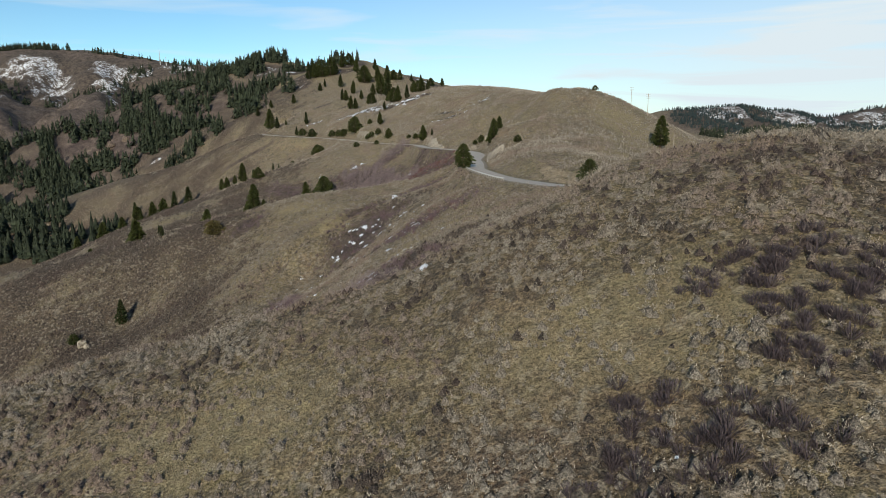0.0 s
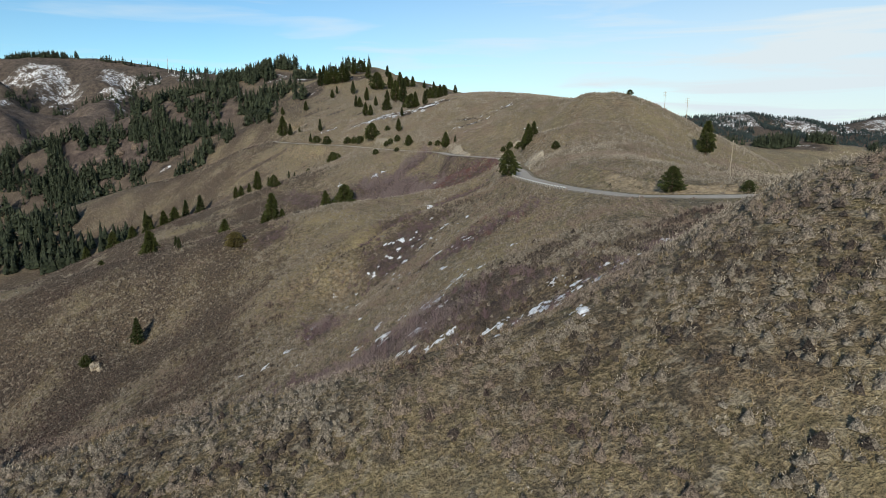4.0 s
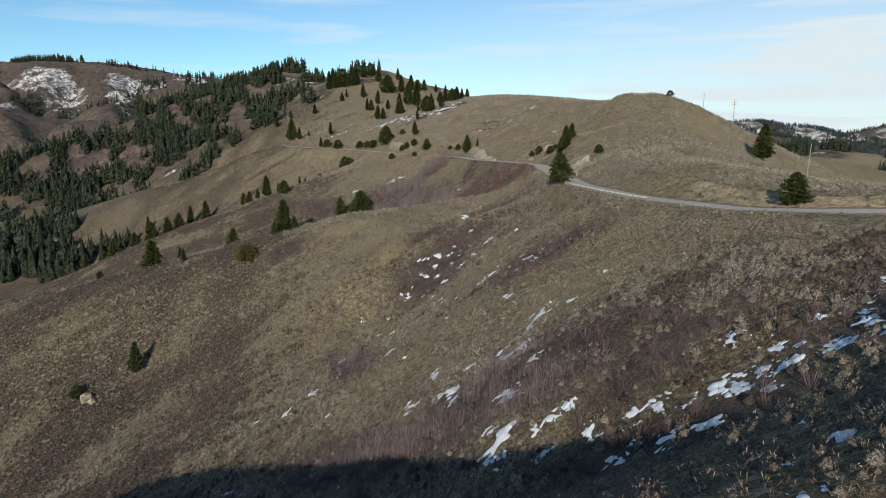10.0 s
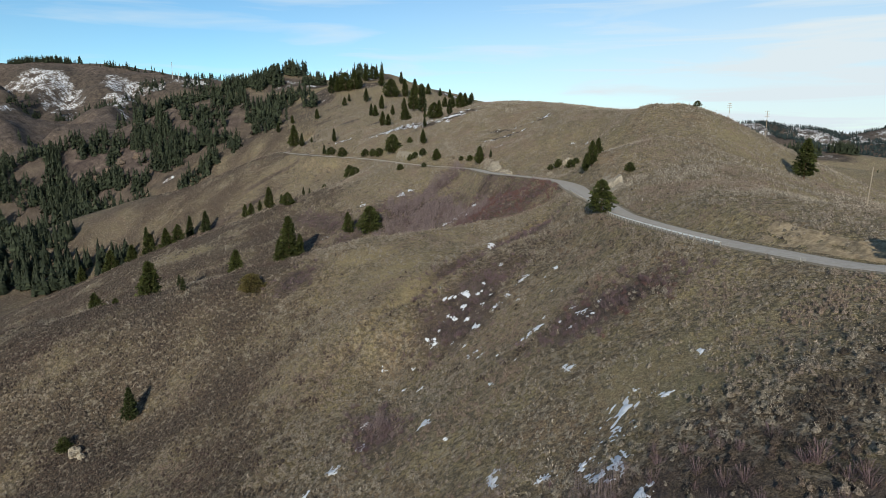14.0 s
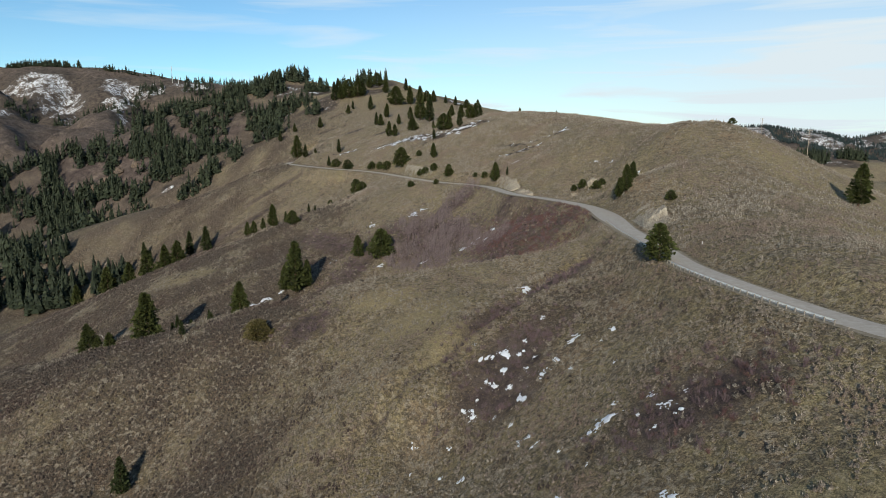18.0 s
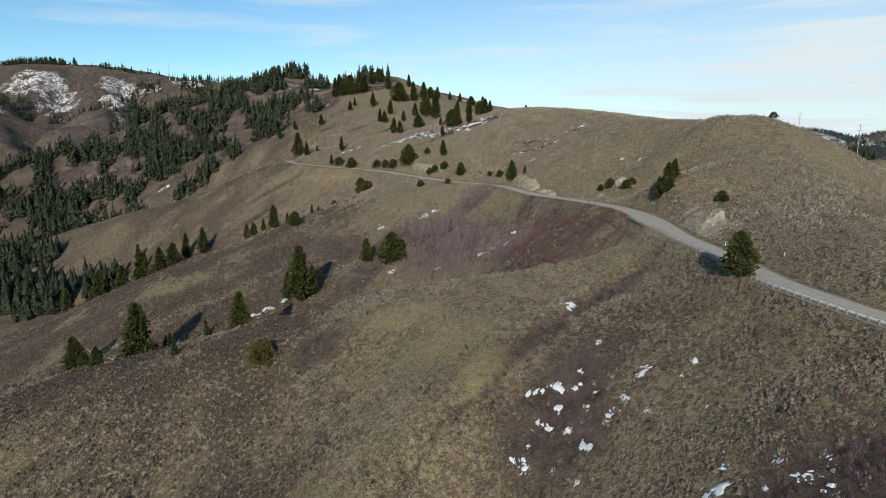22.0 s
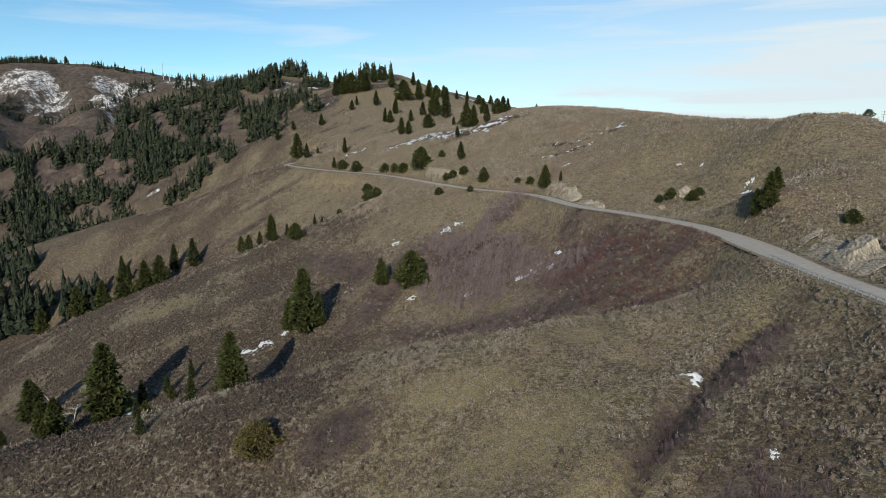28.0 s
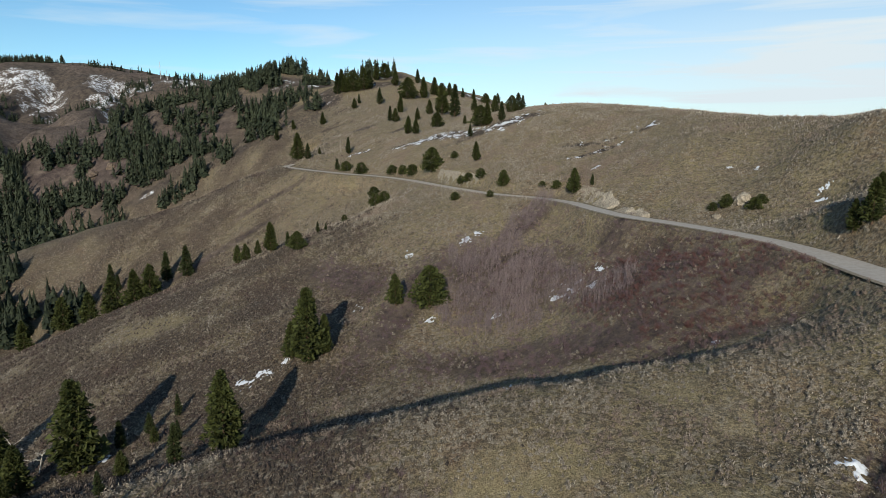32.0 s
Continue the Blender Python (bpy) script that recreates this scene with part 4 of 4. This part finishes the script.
def leaflets(x, y, size, height, tufts, each, long, rng):
    """Small leaves in tufts all over a cushion, most of them pointing up and outwards."""
    z = zs(x, y)
    groups, n_ = [], len(x)
    for k in range(tufts):
        a = 6.2832 * (k * 0.618 + rng.uniform(-0.1, 0.1, n_))
        up = np.clip((k + 0.7) / tufts + rng.uniform(-0.15, 0.15, n_), 0.08, 0.98)
        flat = np.sqrt(1 - up * up) * rng.uniform(0.75, 1.1, n_)
        heart = np.c_[x + flat * np.cos(a) * size * 0.46, y + flat * np.sin(a) * size * 0.46, z + up * height * rng.uniform(0.75, 1.1, n_)]
        for _ in range(each):
            p = heart + rng.normal(0, 0.085, (n_, 3)) * size[:, None]
            d = np.c_[0.5 * np.cos(a), 0.5 * np.sin(a), 0.75 + 0 * a] + rng.normal(0, 0.45, (n_, 3))
            b_ = rng.uniform(0, 6.2832, n_)
            side = np.c_[np.cos(b_), np.sin(b_), rng.uniform(-0.5, 0.5, n_)]
            ln = (size * long * rng.uniform(0.6, 1.3, n_))[:, None]
            groups.append((np.stack([p - d * ln * 0.5, p + side * ln * 0.36, p + d * ln * 0.6], 1), [(0, 1, 2)], 0))
    return groups


def field(rng, x0, x1, y0, y1, density):
    """Random points off the road and off the snow."""
    k = int((x1 - x0) * (y1 - y0) * density)
    x, y = rng.uniform(x0, x1, k), rng.uniform(y0, y1, k)
    d, _ = near_road(x, y)
    keep = d > 5.2
    for cx, cy, r in SNOW_NEAR[(SNOW_NEAR[:, 0] > x0) & (SNOW_NEAR[:, 0] < x1) & (SNOW_NEAR[:, 1] > y0) & (SNOW_NEAR[:, 1] < y1)]:
        keep &= (x - cx) ** 2 + (y - cy) ** 2 > r * r
    return x[keep], y[keep]


def plants(name, areas, mat, seed, keep, size, height, count, label, category="bush", **more):
    rng = np.random.default_rng(seed)
    out = []
    for x0, x1, y0, y1, density, grow in areas:
        x, y = field(rng, x0, x1, y0, y1, density)
        some = rng.uniform(0, 1, len(x)) < keep(x, y)
        x, y = x[some], y[some]
        f = rng.uniform(0.55, 1.35, len(x)) * grow
        out.append(blades(x, y, size * f, height * f, count, rng, **more))
    return tagged(new(name, triangles(name, np.concatenate(out), mat)), label, category, kind="stuff")


def sage(areas, seed, sides, rings, tufts, each, long, label):
    """Sagebrush and, over whole slopes, a copy darkened in colour to imitate lens falloff."""
    rng = np.random.default_rng(seed)
    groups, dark = [], []
    for x0, x1, y0, y1, density, grow in areas:
        x, y = field(rng, x0, x1, y0, y1, density)
        some = rng.uniform(0, 1, len(x)) < sage_share(x, y)
        x, y = x[some], y[some]
        deep = dimmed_heath(x, y) + 0.3 * waves(x, y, 9, 29) + rng.normal(0, 0.12, len(x)) > 0.55
        size = rng.uniform(0.45, 1.25, len(x)) ** 1.4 * grow
        height = size * rng.uniform(0.45, 0.8, len(x))
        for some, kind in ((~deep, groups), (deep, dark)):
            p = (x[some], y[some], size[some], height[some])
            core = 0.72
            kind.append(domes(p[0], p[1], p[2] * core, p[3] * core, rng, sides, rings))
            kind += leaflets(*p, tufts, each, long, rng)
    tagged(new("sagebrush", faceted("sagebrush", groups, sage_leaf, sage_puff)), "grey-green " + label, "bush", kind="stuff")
    tagged(new("dark_sagebrush", faceted("dark_sagebrush", dark, dimmed_leaf, dimmed_puff)), "dull grey-brown sagebrush closing over the slopes", "bush", kind="stuff")


def sage_share(x, y):
    s = 0.72 + 0.4 * waves(x, y, 45, 21) + 0.4 * waves(x, y, 13, 22) + 0.5 * dimmed_heath(x, y)
    return np.clip(s, 0.25, 1) * (1 - 0.45 * patches(x, y, MEADOW)) * (1 - 0.85 * patches(x, y, BRUSH)) * (1 - 0.95 * np.minimum(1, 1.6 * patches(x, y, BARE)))


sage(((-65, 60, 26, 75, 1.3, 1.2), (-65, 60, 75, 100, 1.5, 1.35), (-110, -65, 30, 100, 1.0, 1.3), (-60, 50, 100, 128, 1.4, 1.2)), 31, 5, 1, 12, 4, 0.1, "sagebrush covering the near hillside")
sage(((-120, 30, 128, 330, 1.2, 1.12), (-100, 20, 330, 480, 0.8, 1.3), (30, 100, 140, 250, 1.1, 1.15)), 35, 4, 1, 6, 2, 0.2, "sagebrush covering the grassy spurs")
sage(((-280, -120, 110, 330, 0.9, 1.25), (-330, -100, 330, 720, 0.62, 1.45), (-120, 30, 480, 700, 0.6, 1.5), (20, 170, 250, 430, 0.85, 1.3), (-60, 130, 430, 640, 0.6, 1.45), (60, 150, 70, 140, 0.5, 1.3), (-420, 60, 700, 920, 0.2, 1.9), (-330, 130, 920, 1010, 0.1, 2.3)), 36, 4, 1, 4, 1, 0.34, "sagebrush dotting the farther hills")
plants("dry_grass", ((-75, 50, 24, 110, 4.6, 0.8), (-100, 20, 128, 300, 1.0, 1.0)), straw, 32, lambda x, y: np.clip(0.6 + 0.5 * waves(x, y, 30, 23) + patches(x, y, MEADOW) - 0.55 * dimmed_heath(x, y), 0.06, 1), 0.75, 0.42, 5, "tufts of dry tan grass between the shrubs", "grass")


RED_HOLLOW = ((-6, 346, 40, 15, 113), (-2, 175, 10, 12, 0))


def brush_share(x, y):
    return patches(x, y, BRUSH) * np.clip(0.75 + 0.7 * waves(x, y, 9, 24), 0, 1)


plants("bare_shrubs", ((-130, 50, 82, 480, 0.36, 1.0),), twig, 33, brush_share, 1.6, 1.1, 64, "leafless purple-brown shrubs in the gullies", spread=0.9, lean=0.5, thin=0.42)
HOLLOWS = ((14, 33, 5, 2.6, 20), (10, 31, 3, 2, 0), (19, 32, 2.5, 2, 0), (26, 40, 5, 4, 30), (31, 45, 4, 4, 0), (23, 46, 3, 2, 0), (13, 38, 2, 1.5, 0))
plants("dark_shrubs", ((4, 36, 27, 50, 1.3, 0.8),), twig_dark, 37, lambda x, y: np.minimum(1, 1.8 * patches(x, y, HOLLOWS)) * np.clip(0.7 + 0.6 * waves(x, y, 4, 26), 0, 1), 1.6, 0.9, 130, "dark leafless shrubs in hollows of the hillside", spread=0.9, thin=0.55)


def ditch_share(x, y):
    off = np.sqrt(((x[:, None] - DITCH_LINE[:, 0]) ** 2 + (y[:, None] - DITCH_LINE[:, 1]) ** 2).min(1))
    return np.exp(-((off / 1.6) ** 2))


plants("dark_shrubs", ((-70, 6, 200, 275, 0.9, 0.7),), twig_dark, 38, ditch_share, 1.5, 1.0, 60, "dark leafless shrubs lining the ditch", spread=0.9, thin=0.45)
plants("red_shrubs", ((-52, 22, 316, 395, 0.75, 1.0), (-12, 8, 160, 190, 0.2, 0.8)), twig_red, 34, lambda x, y: np.clip(0.7 + 0.6 * waves(x, y, 11, 25), 0.1, 1) * np.minimum(1, 1.6 * patches(x, y, RED_HOLLOW)), 1.3, 1.0, 44, "low reddish-brown leafless shrubs", spread=0.9, thin=0.5)


def aspens(name, rows, count, seed, tall, label, thin=1.0):
    """Leafless stands: slender stems with rising twigs."""
    rng = np.random.default_rng(seed)
    x, y = scatter(rng, count, rows)
    h = tall * rng.uniform(0.45, 1.1, count) * (0.85 + 0.3 * waves(x, y, 14, 43))
    z = zs(x, y)
    out = []
    for k in range(30):
        stem = k < 4
        a = rng.uniform(0, 6.2832, count)
        t0 = np.zeros(count) if stem else rng.uniform(0.15, 0.75, count)
        t1 = np.minimum(1.0, t0 + (1.0 if stem else rng.uniform(0.2, 0.4, count)))
        r = (0.04 if stem else 0.13) * h
        foot = np.c_[x + 0.05 * k, y + 0.1 * np.sin(2.4 * k), z + t0 * h - 0.05]
        tip = np.c_[x + 0.05 * k + r * np.cos(a), y + 0.1 * np.sin(2.4 * k) + r * np.sin(a), z + t1 * h]
        w = (0.006 if stem else 0.007) * h * thin
        side = np.c_[np.cos(a + 1.57) * w, np.sin(a + 1.57) * w, 0 * w]
        out.append(np.stack([foot + side, foot - side, tip], 1) if stem or k % 2 else np.stack([foot, tip + side, tip - side], 1))
    return tagged(new(name, triangles(name, np.stack(out, 1).reshape(-1, 3), aspen_twig)), label, "tree", kind="stuff")


aspens("bare_aspens", ((-52, 418, 26, 14, 130, 3), (-42, 396, 20, 10, 130, 2), (-25, 372, 14, 8, 120, 0.8), (-60, 388, 26, 10, 130, 2.4), (-38, 446, 18, 7, 45, 1)), 1650, 41, 5.8, "grove of leafless grey aspens in the gully")
aspens("bare_willows", ((-22, 114, 16, 4.5, 150, 2), (-36, 122, 12, 4, 140, 1.4), (-20, 122, 5, 3, 0, 0.5), (-47, 176, 9, 3, 120, 0.8), (-28, 135, 5, 3, 0, 0.4)), 720, 42, 3.0, "leafless willows in the snowy gully", 0.8)

# ---- snow ----
def snow(name, rows, label, grow=1.0):
    verts, faces = [], []
    for i, (cx, cy, r) in enumerate(rows):
        r *= grow
        k = 30
        g = np.linspace(-1.9 * r, 1.9 * r, k)
        x, y = np.meshgrid(cx + g, cy + g)
        turn = 1.9 * math.sin(3.3 * i)
        u, v = (x - cx) * math.cos(turn) + (y - cy) * math.sin(turn), -(x - cx) * math.sin(turn) + (y - cy) * math.cos(turn)
        m = 0.42 - np.sqrt((u / 1.25) ** 2 + (v / 0.85) ** 2) / r + 0.65 * waves(x, y, 1.4 * r, 50 + i) + 0.55 * waves(x, y, 0.5 * r, 90 + i)
        z = ground_z(x, y) + 0.24 * np.clip(m, -0.8, 0.7)
        inside = m > -0.5
        start = len(verts)
        verts += np.c_[x.ravel(), y.ravel(), z.ravel()].tolist()
        for a in range(k - 1):
            for b_ in range(k - 1):
                if inside[a:a + 2, b_:b_ + 2].any():
                    q = start + a * k + b_
                    faces.append((q, q + 1, q + k + 1, q + k))
    me = bpy.data.meshes.new(name)
    me.from_pydata(verts, [], faces)
    me.polygons.foreach_set("use_smooth", np.ones(len(faces), bool))
    me.materials.append(snow_mat)
    bm = bmesh.new()
    bm.from_mesh(me)
    bmesh.ops.delete(bm, geom=[v for v in bm.verts if not v.link_faces], context="VERTS")
    bm.to_mesh(me)
    bm.free()
    return tagged(new(name, me), label, "snow", kind="stuff")


snow("snow_patches", SNOW_FACE, "thin melting snow patches on the brown slope", 1.35)
snow("snow_patches", SNOW_GULLY, "old snow lying in the shaded gully", 1.2)
snow("snow_patches", SNOW_UPPER, "ragged snow remnants among brown shrubs", 0.78)
snow("snow_patches", SNOW_GROVE, "snow lying among leafless trees and shrubs", 1.25)
snow("snow_patches", SNOW_BITS, "small remnants of melting snow")
snow("snow_patches", SNOW_BAND, "band of broken snow on the upper hillside", 1.35)
snow("snow_patches", SNOW_LINE, "broken snow lying along the gully floor")


# ---- road things ----
def along(y0, y1, off):
    """Points beside the road between two y: place, direction, height."""
    d = np.gradient(ROAD_LINE[:, :2], axis=0)
    d /= np.linalg.norm(d, axis=1)[:, None]
    some = (ROAD_LINE[:, 1] >= y0) & (ROAD_LINE[:, 1] <= y1) & (ROAD_LINE[:, 0] < (58 if y0 < 150 else 33))
    p = ROAD_LINE[some, :2] + np.c_[d[some, 1], -d[some, 0]] * off
    return p, d[some], ROAD_LINE[some, 2]


def evenly(p, z, step):
    s = np.r_[0, np.cumsum(np.linalg.norm(np.diff(p, axis=0), axis=1))]
    t = np.arange(0, s[-1], step)
    return np.c_[np.interp(t, s, p[:, 0]), np.interp(t, s, p[:, 1]), np.interp(t, s, z)]


gp, _, gz = along(178, 298, -3.55)
posts = evenly(gp, gz, 1.905)
guardrail = base("guardrail", *posts[0], "galvanised steel guardrail on weathered posts along the road edge", "guardrail")
inv = guardrail.matrix_world.inverted()
bm = bmesh.new()
box(bm, (0.16, 0.16, 1.2), pose(0, 0, 0.08))
bmesh.ops.bevel(bm, geom=bm.edges[:], offset=0.012, segments=1, affect="EDGES")
post_me = bpy.data.meshes.new("post")
bm.to_mesh(post_me)
bm.free()
post_me.materials.append(post_wood)
for p in posts:
    ob = part_of("post", post_me, None, guardrail)
    ob.matrix_local = inv @ pose(p[0] - 0.02, p[1], p[2])
PROFILE = ((0.0, -0.16), (0.05, -0.13), (0.05, -0.06), (0.0, -0.02), (0.0, 0.02), (0.05, 0.06), (0.05, 0.13), (0.0, 0.16))
for i in range(0, len(posts) - 1, 2):
    seg = posts[i:i + 3]
    bm = bmesh.new()
    rows = []
    for k, p in enumerate(seg):
        d = seg[min(k + 1, len(seg) - 1)] - seg[max(k - 1, 0)]
        t = math.atan2(d[1], d[0])
        for depth in (0.0, 0.008):
            rows.append([bm.verts.new(inv @ Vector((p[0] - math.sin(t) * (u + 0.1 + depth) * -1, p[1] + math.cos(t) * (u + 0.1 + depth) * -1, p[2] + 0.58 + h))) for u, h in PROFILE])
    for k in range(0, len(rows) - 2, 2):
        for q in range(len(PROFILE) - 1):
            bm.faces.new((rows[k][q], rows[k][q + 1], rows[k + 2][q + 1], rows[k + 2][q]))
            bm.faces.new((rows[k + 1][q], rows[k + 3][q], rows[k + 3][q + 1], rows[k + 1][q + 1]))
    part("rail", bm, steel, guardrail)


def delineator(x, y, label):
    z = float(zs(x, y)[0])
    e = base("marker_post", x, y, z, label, "road marker", "road markers")
    bm = bmesh.new()
    box(bm, (0.1, 0.03, 1.3), pose(0, 0, 0.6))
    part("post", bm, white_paint, e)
    bm = bmesh.new()
    box(bm, (0.11, 0.035, 0.2), pose(0, 0, 1.12))
    part("reflector", bm, steel, e, "grey reflector plate")


for x, y in ((19.2, 262), (22, 240)):
    delineator(x, y, "slim white roadside marker post")


def power_pole(x, y, height, lean, label, arms):
    z = float(zs(x, y)[0])
    e = base("utility_pole", x, y, z, label, "utility pole", "power line poles")
    top = (lean, 0, height)
    bm = bmesh.new()
    tube(bm, (0, 0, -0.6), top, 0.17, 0.11, 10)
    part("pole", bm, wood, e)
    for i in range(arms):
        bm = bmesh.new()
        box(bm, (2.4, 0.1, 0.13), pose(lean * (1 - 0.04 * i), 0.14, height - 0.5 - 1.1 * i))
        arm = part("crossarm", bm, wood, e)
        for u in (-1.05, -0.45, 0.45, 1.05):
            bm = bmesh.new()
            tube(bm, (lean + u, 0.14, height - 0.44 - 1.1 * i), (lean + u, 0.14, height - 0.2 - 1.1 * i), 0.05, 0.03, 6)
            part("insulator", bm, steel, arm)


power_pole(93, 250, 12.2, 0.5, "weathered timber utility pole leaning on the grassy hillside", 0)
power_pole(-158, 697, 14, 0, "weathered timber utility pole above the far road", 1)
power_pole(130, 432, 15, 0, "slim utility pole behind the rounded hill", 3)
power_pole(122, 372, 13, 0, "slim utility pole behind the rounded hill", 3)


def lattice_mast(x, y, height, label):
    z = float(zs(x, y)[0])
    e = base("radio_mast", x, y, z, label, "mast")
    r = 1.2
    for i in range(3):
        a = 2.094 * i
        bm = bmesh.new()
        tube(bm, (r * math.cos(a), r * math.sin(a), -2), (0.5 * math.cos(a), 0.5 * math.sin(a), height), 0.35, 0.25, 5)
        part("leg", bm, steel, e)
    bm = bmesh.new()
    for k in range(14):
        h0, h1 = height * k / 14, height * (k + 1) / 14
        for i in range(3):
            a, b_ = 2.094 * i, 2.094 * (i + 1)
            tube(bm, (r * math.cos(a), r * math.sin(a), h0), (r * math.cos(b_) * 0.9, r * math.sin(b_) * 0.9, h1), 0.15, 0.15, 4)
    part("bracing", bm, steel, e)


lattice_mast(-1120, 2527, 62, "tall steel radio mast on the snowy mountain")
lattice_mast(-1098, 2530, 34, "shorter steel radio mast on the snowy mountain")


# ---- rock ----
def rock_bank(name, y0, y1, off0, off1, height, seed, label):
    p0, d, zr = along(y0, y1, off0)
    p1, _, _ = along(y0, y1, off1)
    s = np.linspace(0, 1, 46)
    t = np.linspace(0, 1, len(p0))
    v = np.linspace(0, 1, 18)
    a = np.c_[np.interp(s, t, p0[:, 0]), np.interp(s, t, p0[:, 1])]
    b_ = np.c_[np.interp(s, t, p1[:, 0]), np.interp(s, t, p1[:, 1])]
    z0 = np.interp(s, t, zr)
    bell = np.minimum(1, np.sin(np.pi * s) ** 0.9 * (0.75 + 0.35 * np.sin(9 * s + seed) + 0.2 * np.sin(23 * s + seed)))
    x = a[:, 0, None] + (b_ - a)[:, 0, None] * v
    y = a[:, 1, None] + (b_ - a)[:, 1, None] * v
    crag = 0.5 * waves(x, y, 4.5, seed) + 0.3 * waves(x + 3 * v, y, 1.7, seed + 1)
    z = z0[:, None] - 0.1 + height * bell[:, None] * v**0.75 + crag * np.minimum(1, 5 * v) * bell[:, None] * 0.8
    edge = (v < 0.02) | (v > 0.97)
    z = np.where(edge[None, :] | (bell[:, None] < 0.22), np.minimum(z, ground_z(x, y) - 0.25), np.maximum(z, ground_z(x, y) + 0.1 + 0.35 * crag))
    me = grid_mesh(name, x, y, z)
    me.polygons.foreach_set("use_smooth", np.zeros(len(me.polygons), bool))
    me.materials.append(earth_mat if name == "earth_bank" else rock_mat)
    return tagged(new(name, me), label, "rock", "rock cuttings")


rock_bank("rock_cutting", 270, 312, 5.6, 14, 7.2, 61, "pale fractured rock cutting above the road bend")
rock_bank("rock_cutting", 420, 458, 5.0, 11.5, 6.2, 62, "pale tan rock cutting above the road")
rock_bank("rock_cutting", 398, 420, 5.0, 9, 3.0, 63, "low pale rock cutting above the road")
rock_bank("rock_cutting", 505, 560, 5.0, 11, 5.2, 64, "pale tan rock cutting beside the far road")
rock_bank("earth_bank", 141, 192, 5.2, 11, 2.6, 65, "low eroded pale earth bank beside the road")


def outcrop(x, y, r, h, seed, label):
    bm = bmesh.new()
    bmesh.ops.create_icosphere(bm, subdivisions=3, radius=1.0)
    for v in bm.verts:
        k = 1 + 0.45 * noise.noise(v.co * 1.6 + Vector((seed, 0, 0))) + 0.2 * noise.noise(v.co * 4 + Vector((0, seed, 0)))
        v.co = Vector((v.co.x * r * k, v.co.y * r * 0.8 * k, v.co.z * h * k))
    me = bpy.data.meshes.new("rock_outcrop")
    bm.to_mesh(me)
    bm.free()
    me.materials.append(crag_mat if r > 5 else rock_mat)
    ob = tagged(new("rock_outcrop", me), label, "rock", "rock outcrops")
    ob.matrix_world = pose(x, y, float(zs(x, y)[0]) + 0.1 * h, 0, 0, 40 * seed)


outcrop(29.8, 394, 3.0, 2.6, 1, "pale rock outcrop among juniper bushes above the road")
outcrop(20, 392, 1.8, 1.2, 2, "small pale rock outcrop above the road")
outcrop(-134.5, 215, 2.2, 1.8, 3, "pale boulder on the grassy slope")
outcrop(-132, 213.5, 1.3, 1.0, 4, "pale boulder on the grassy slope")
outcrop(84, 388, 1.4, 0.9, 5, "small pale rock near the hilltop")
for i, (x, y) in enumerate(((-512, 924), (-500, 935), (-525, 915), (-480, 940))):
    outcrop(x, y, 9 - i, 5, 6 + i, "brown craggy outcrop on the forested ridge")


# ---- dead wood in the gully ----
def snag(x, y, height, turn, label):
    """A dead bare tree: a leaning stem with crooked pale limbs."""
    rng = random.Random(int(abs(x)))
    e = base("dead_tree", x, y, float(zs(x, y)[0]) - 0.1, label, "tree", "dead trees", turn)
    bm = bmesh.new()
    tube(bm, (0, 0, 0), (0.12 * height, 0, 0.5 * height), 0.24, 0.17, 8)
    tube(bm, (0.12 * height, 0, 0.5 * height), (0.3 * height, 0, height), 0.17, 0.04, 7)
    part("trunk", bm, dead_wood, e)
    for i in range(13):
        h = rng.uniform(0.3, 0.95)
        p = Vector((0.3 * height * h * h + 0.03 * height, 0, h * height))
        a, s_ = 0.4827 * i * 5, height * rng.uniform(0.25, 0.5) * (1.15 - 0.6 * h)
        q = p + Vector((math.cos(a) * s_ * 0.6, math.sin(a) * s_ * 0.6, s_ * rng.uniform(-0.1, 0.4)))
        bm = bmesh.new()
        tube(bm, p, q, 0.09, 0.05, 5)
        for _ in range(3):
            r = q + Vector((math.cos(a + rng.uniform(-1, 1)) * s_ * 0.5, math.sin(a + rng.uniform(-1, 1)) * s_ * 0.5, s_ * rng.uniform(-0.2, 0.35)))
            tube(bm, q, r, 0.05, 0.015, 4)
        part("branch", bm, dead_wood, e)


dead_wood = plain("bleached_wood", (0.3, 0.27, 0.23), (0.55, 0.52, 0.46), 4, 0.9, 0.4, 0.02)
snag(-197, 352, 11, 200, "bleached dead tree with bare crooked limbs in the gully")
snag(-191, 349, 7, 60, "bleached dead tree leaning among green pines")
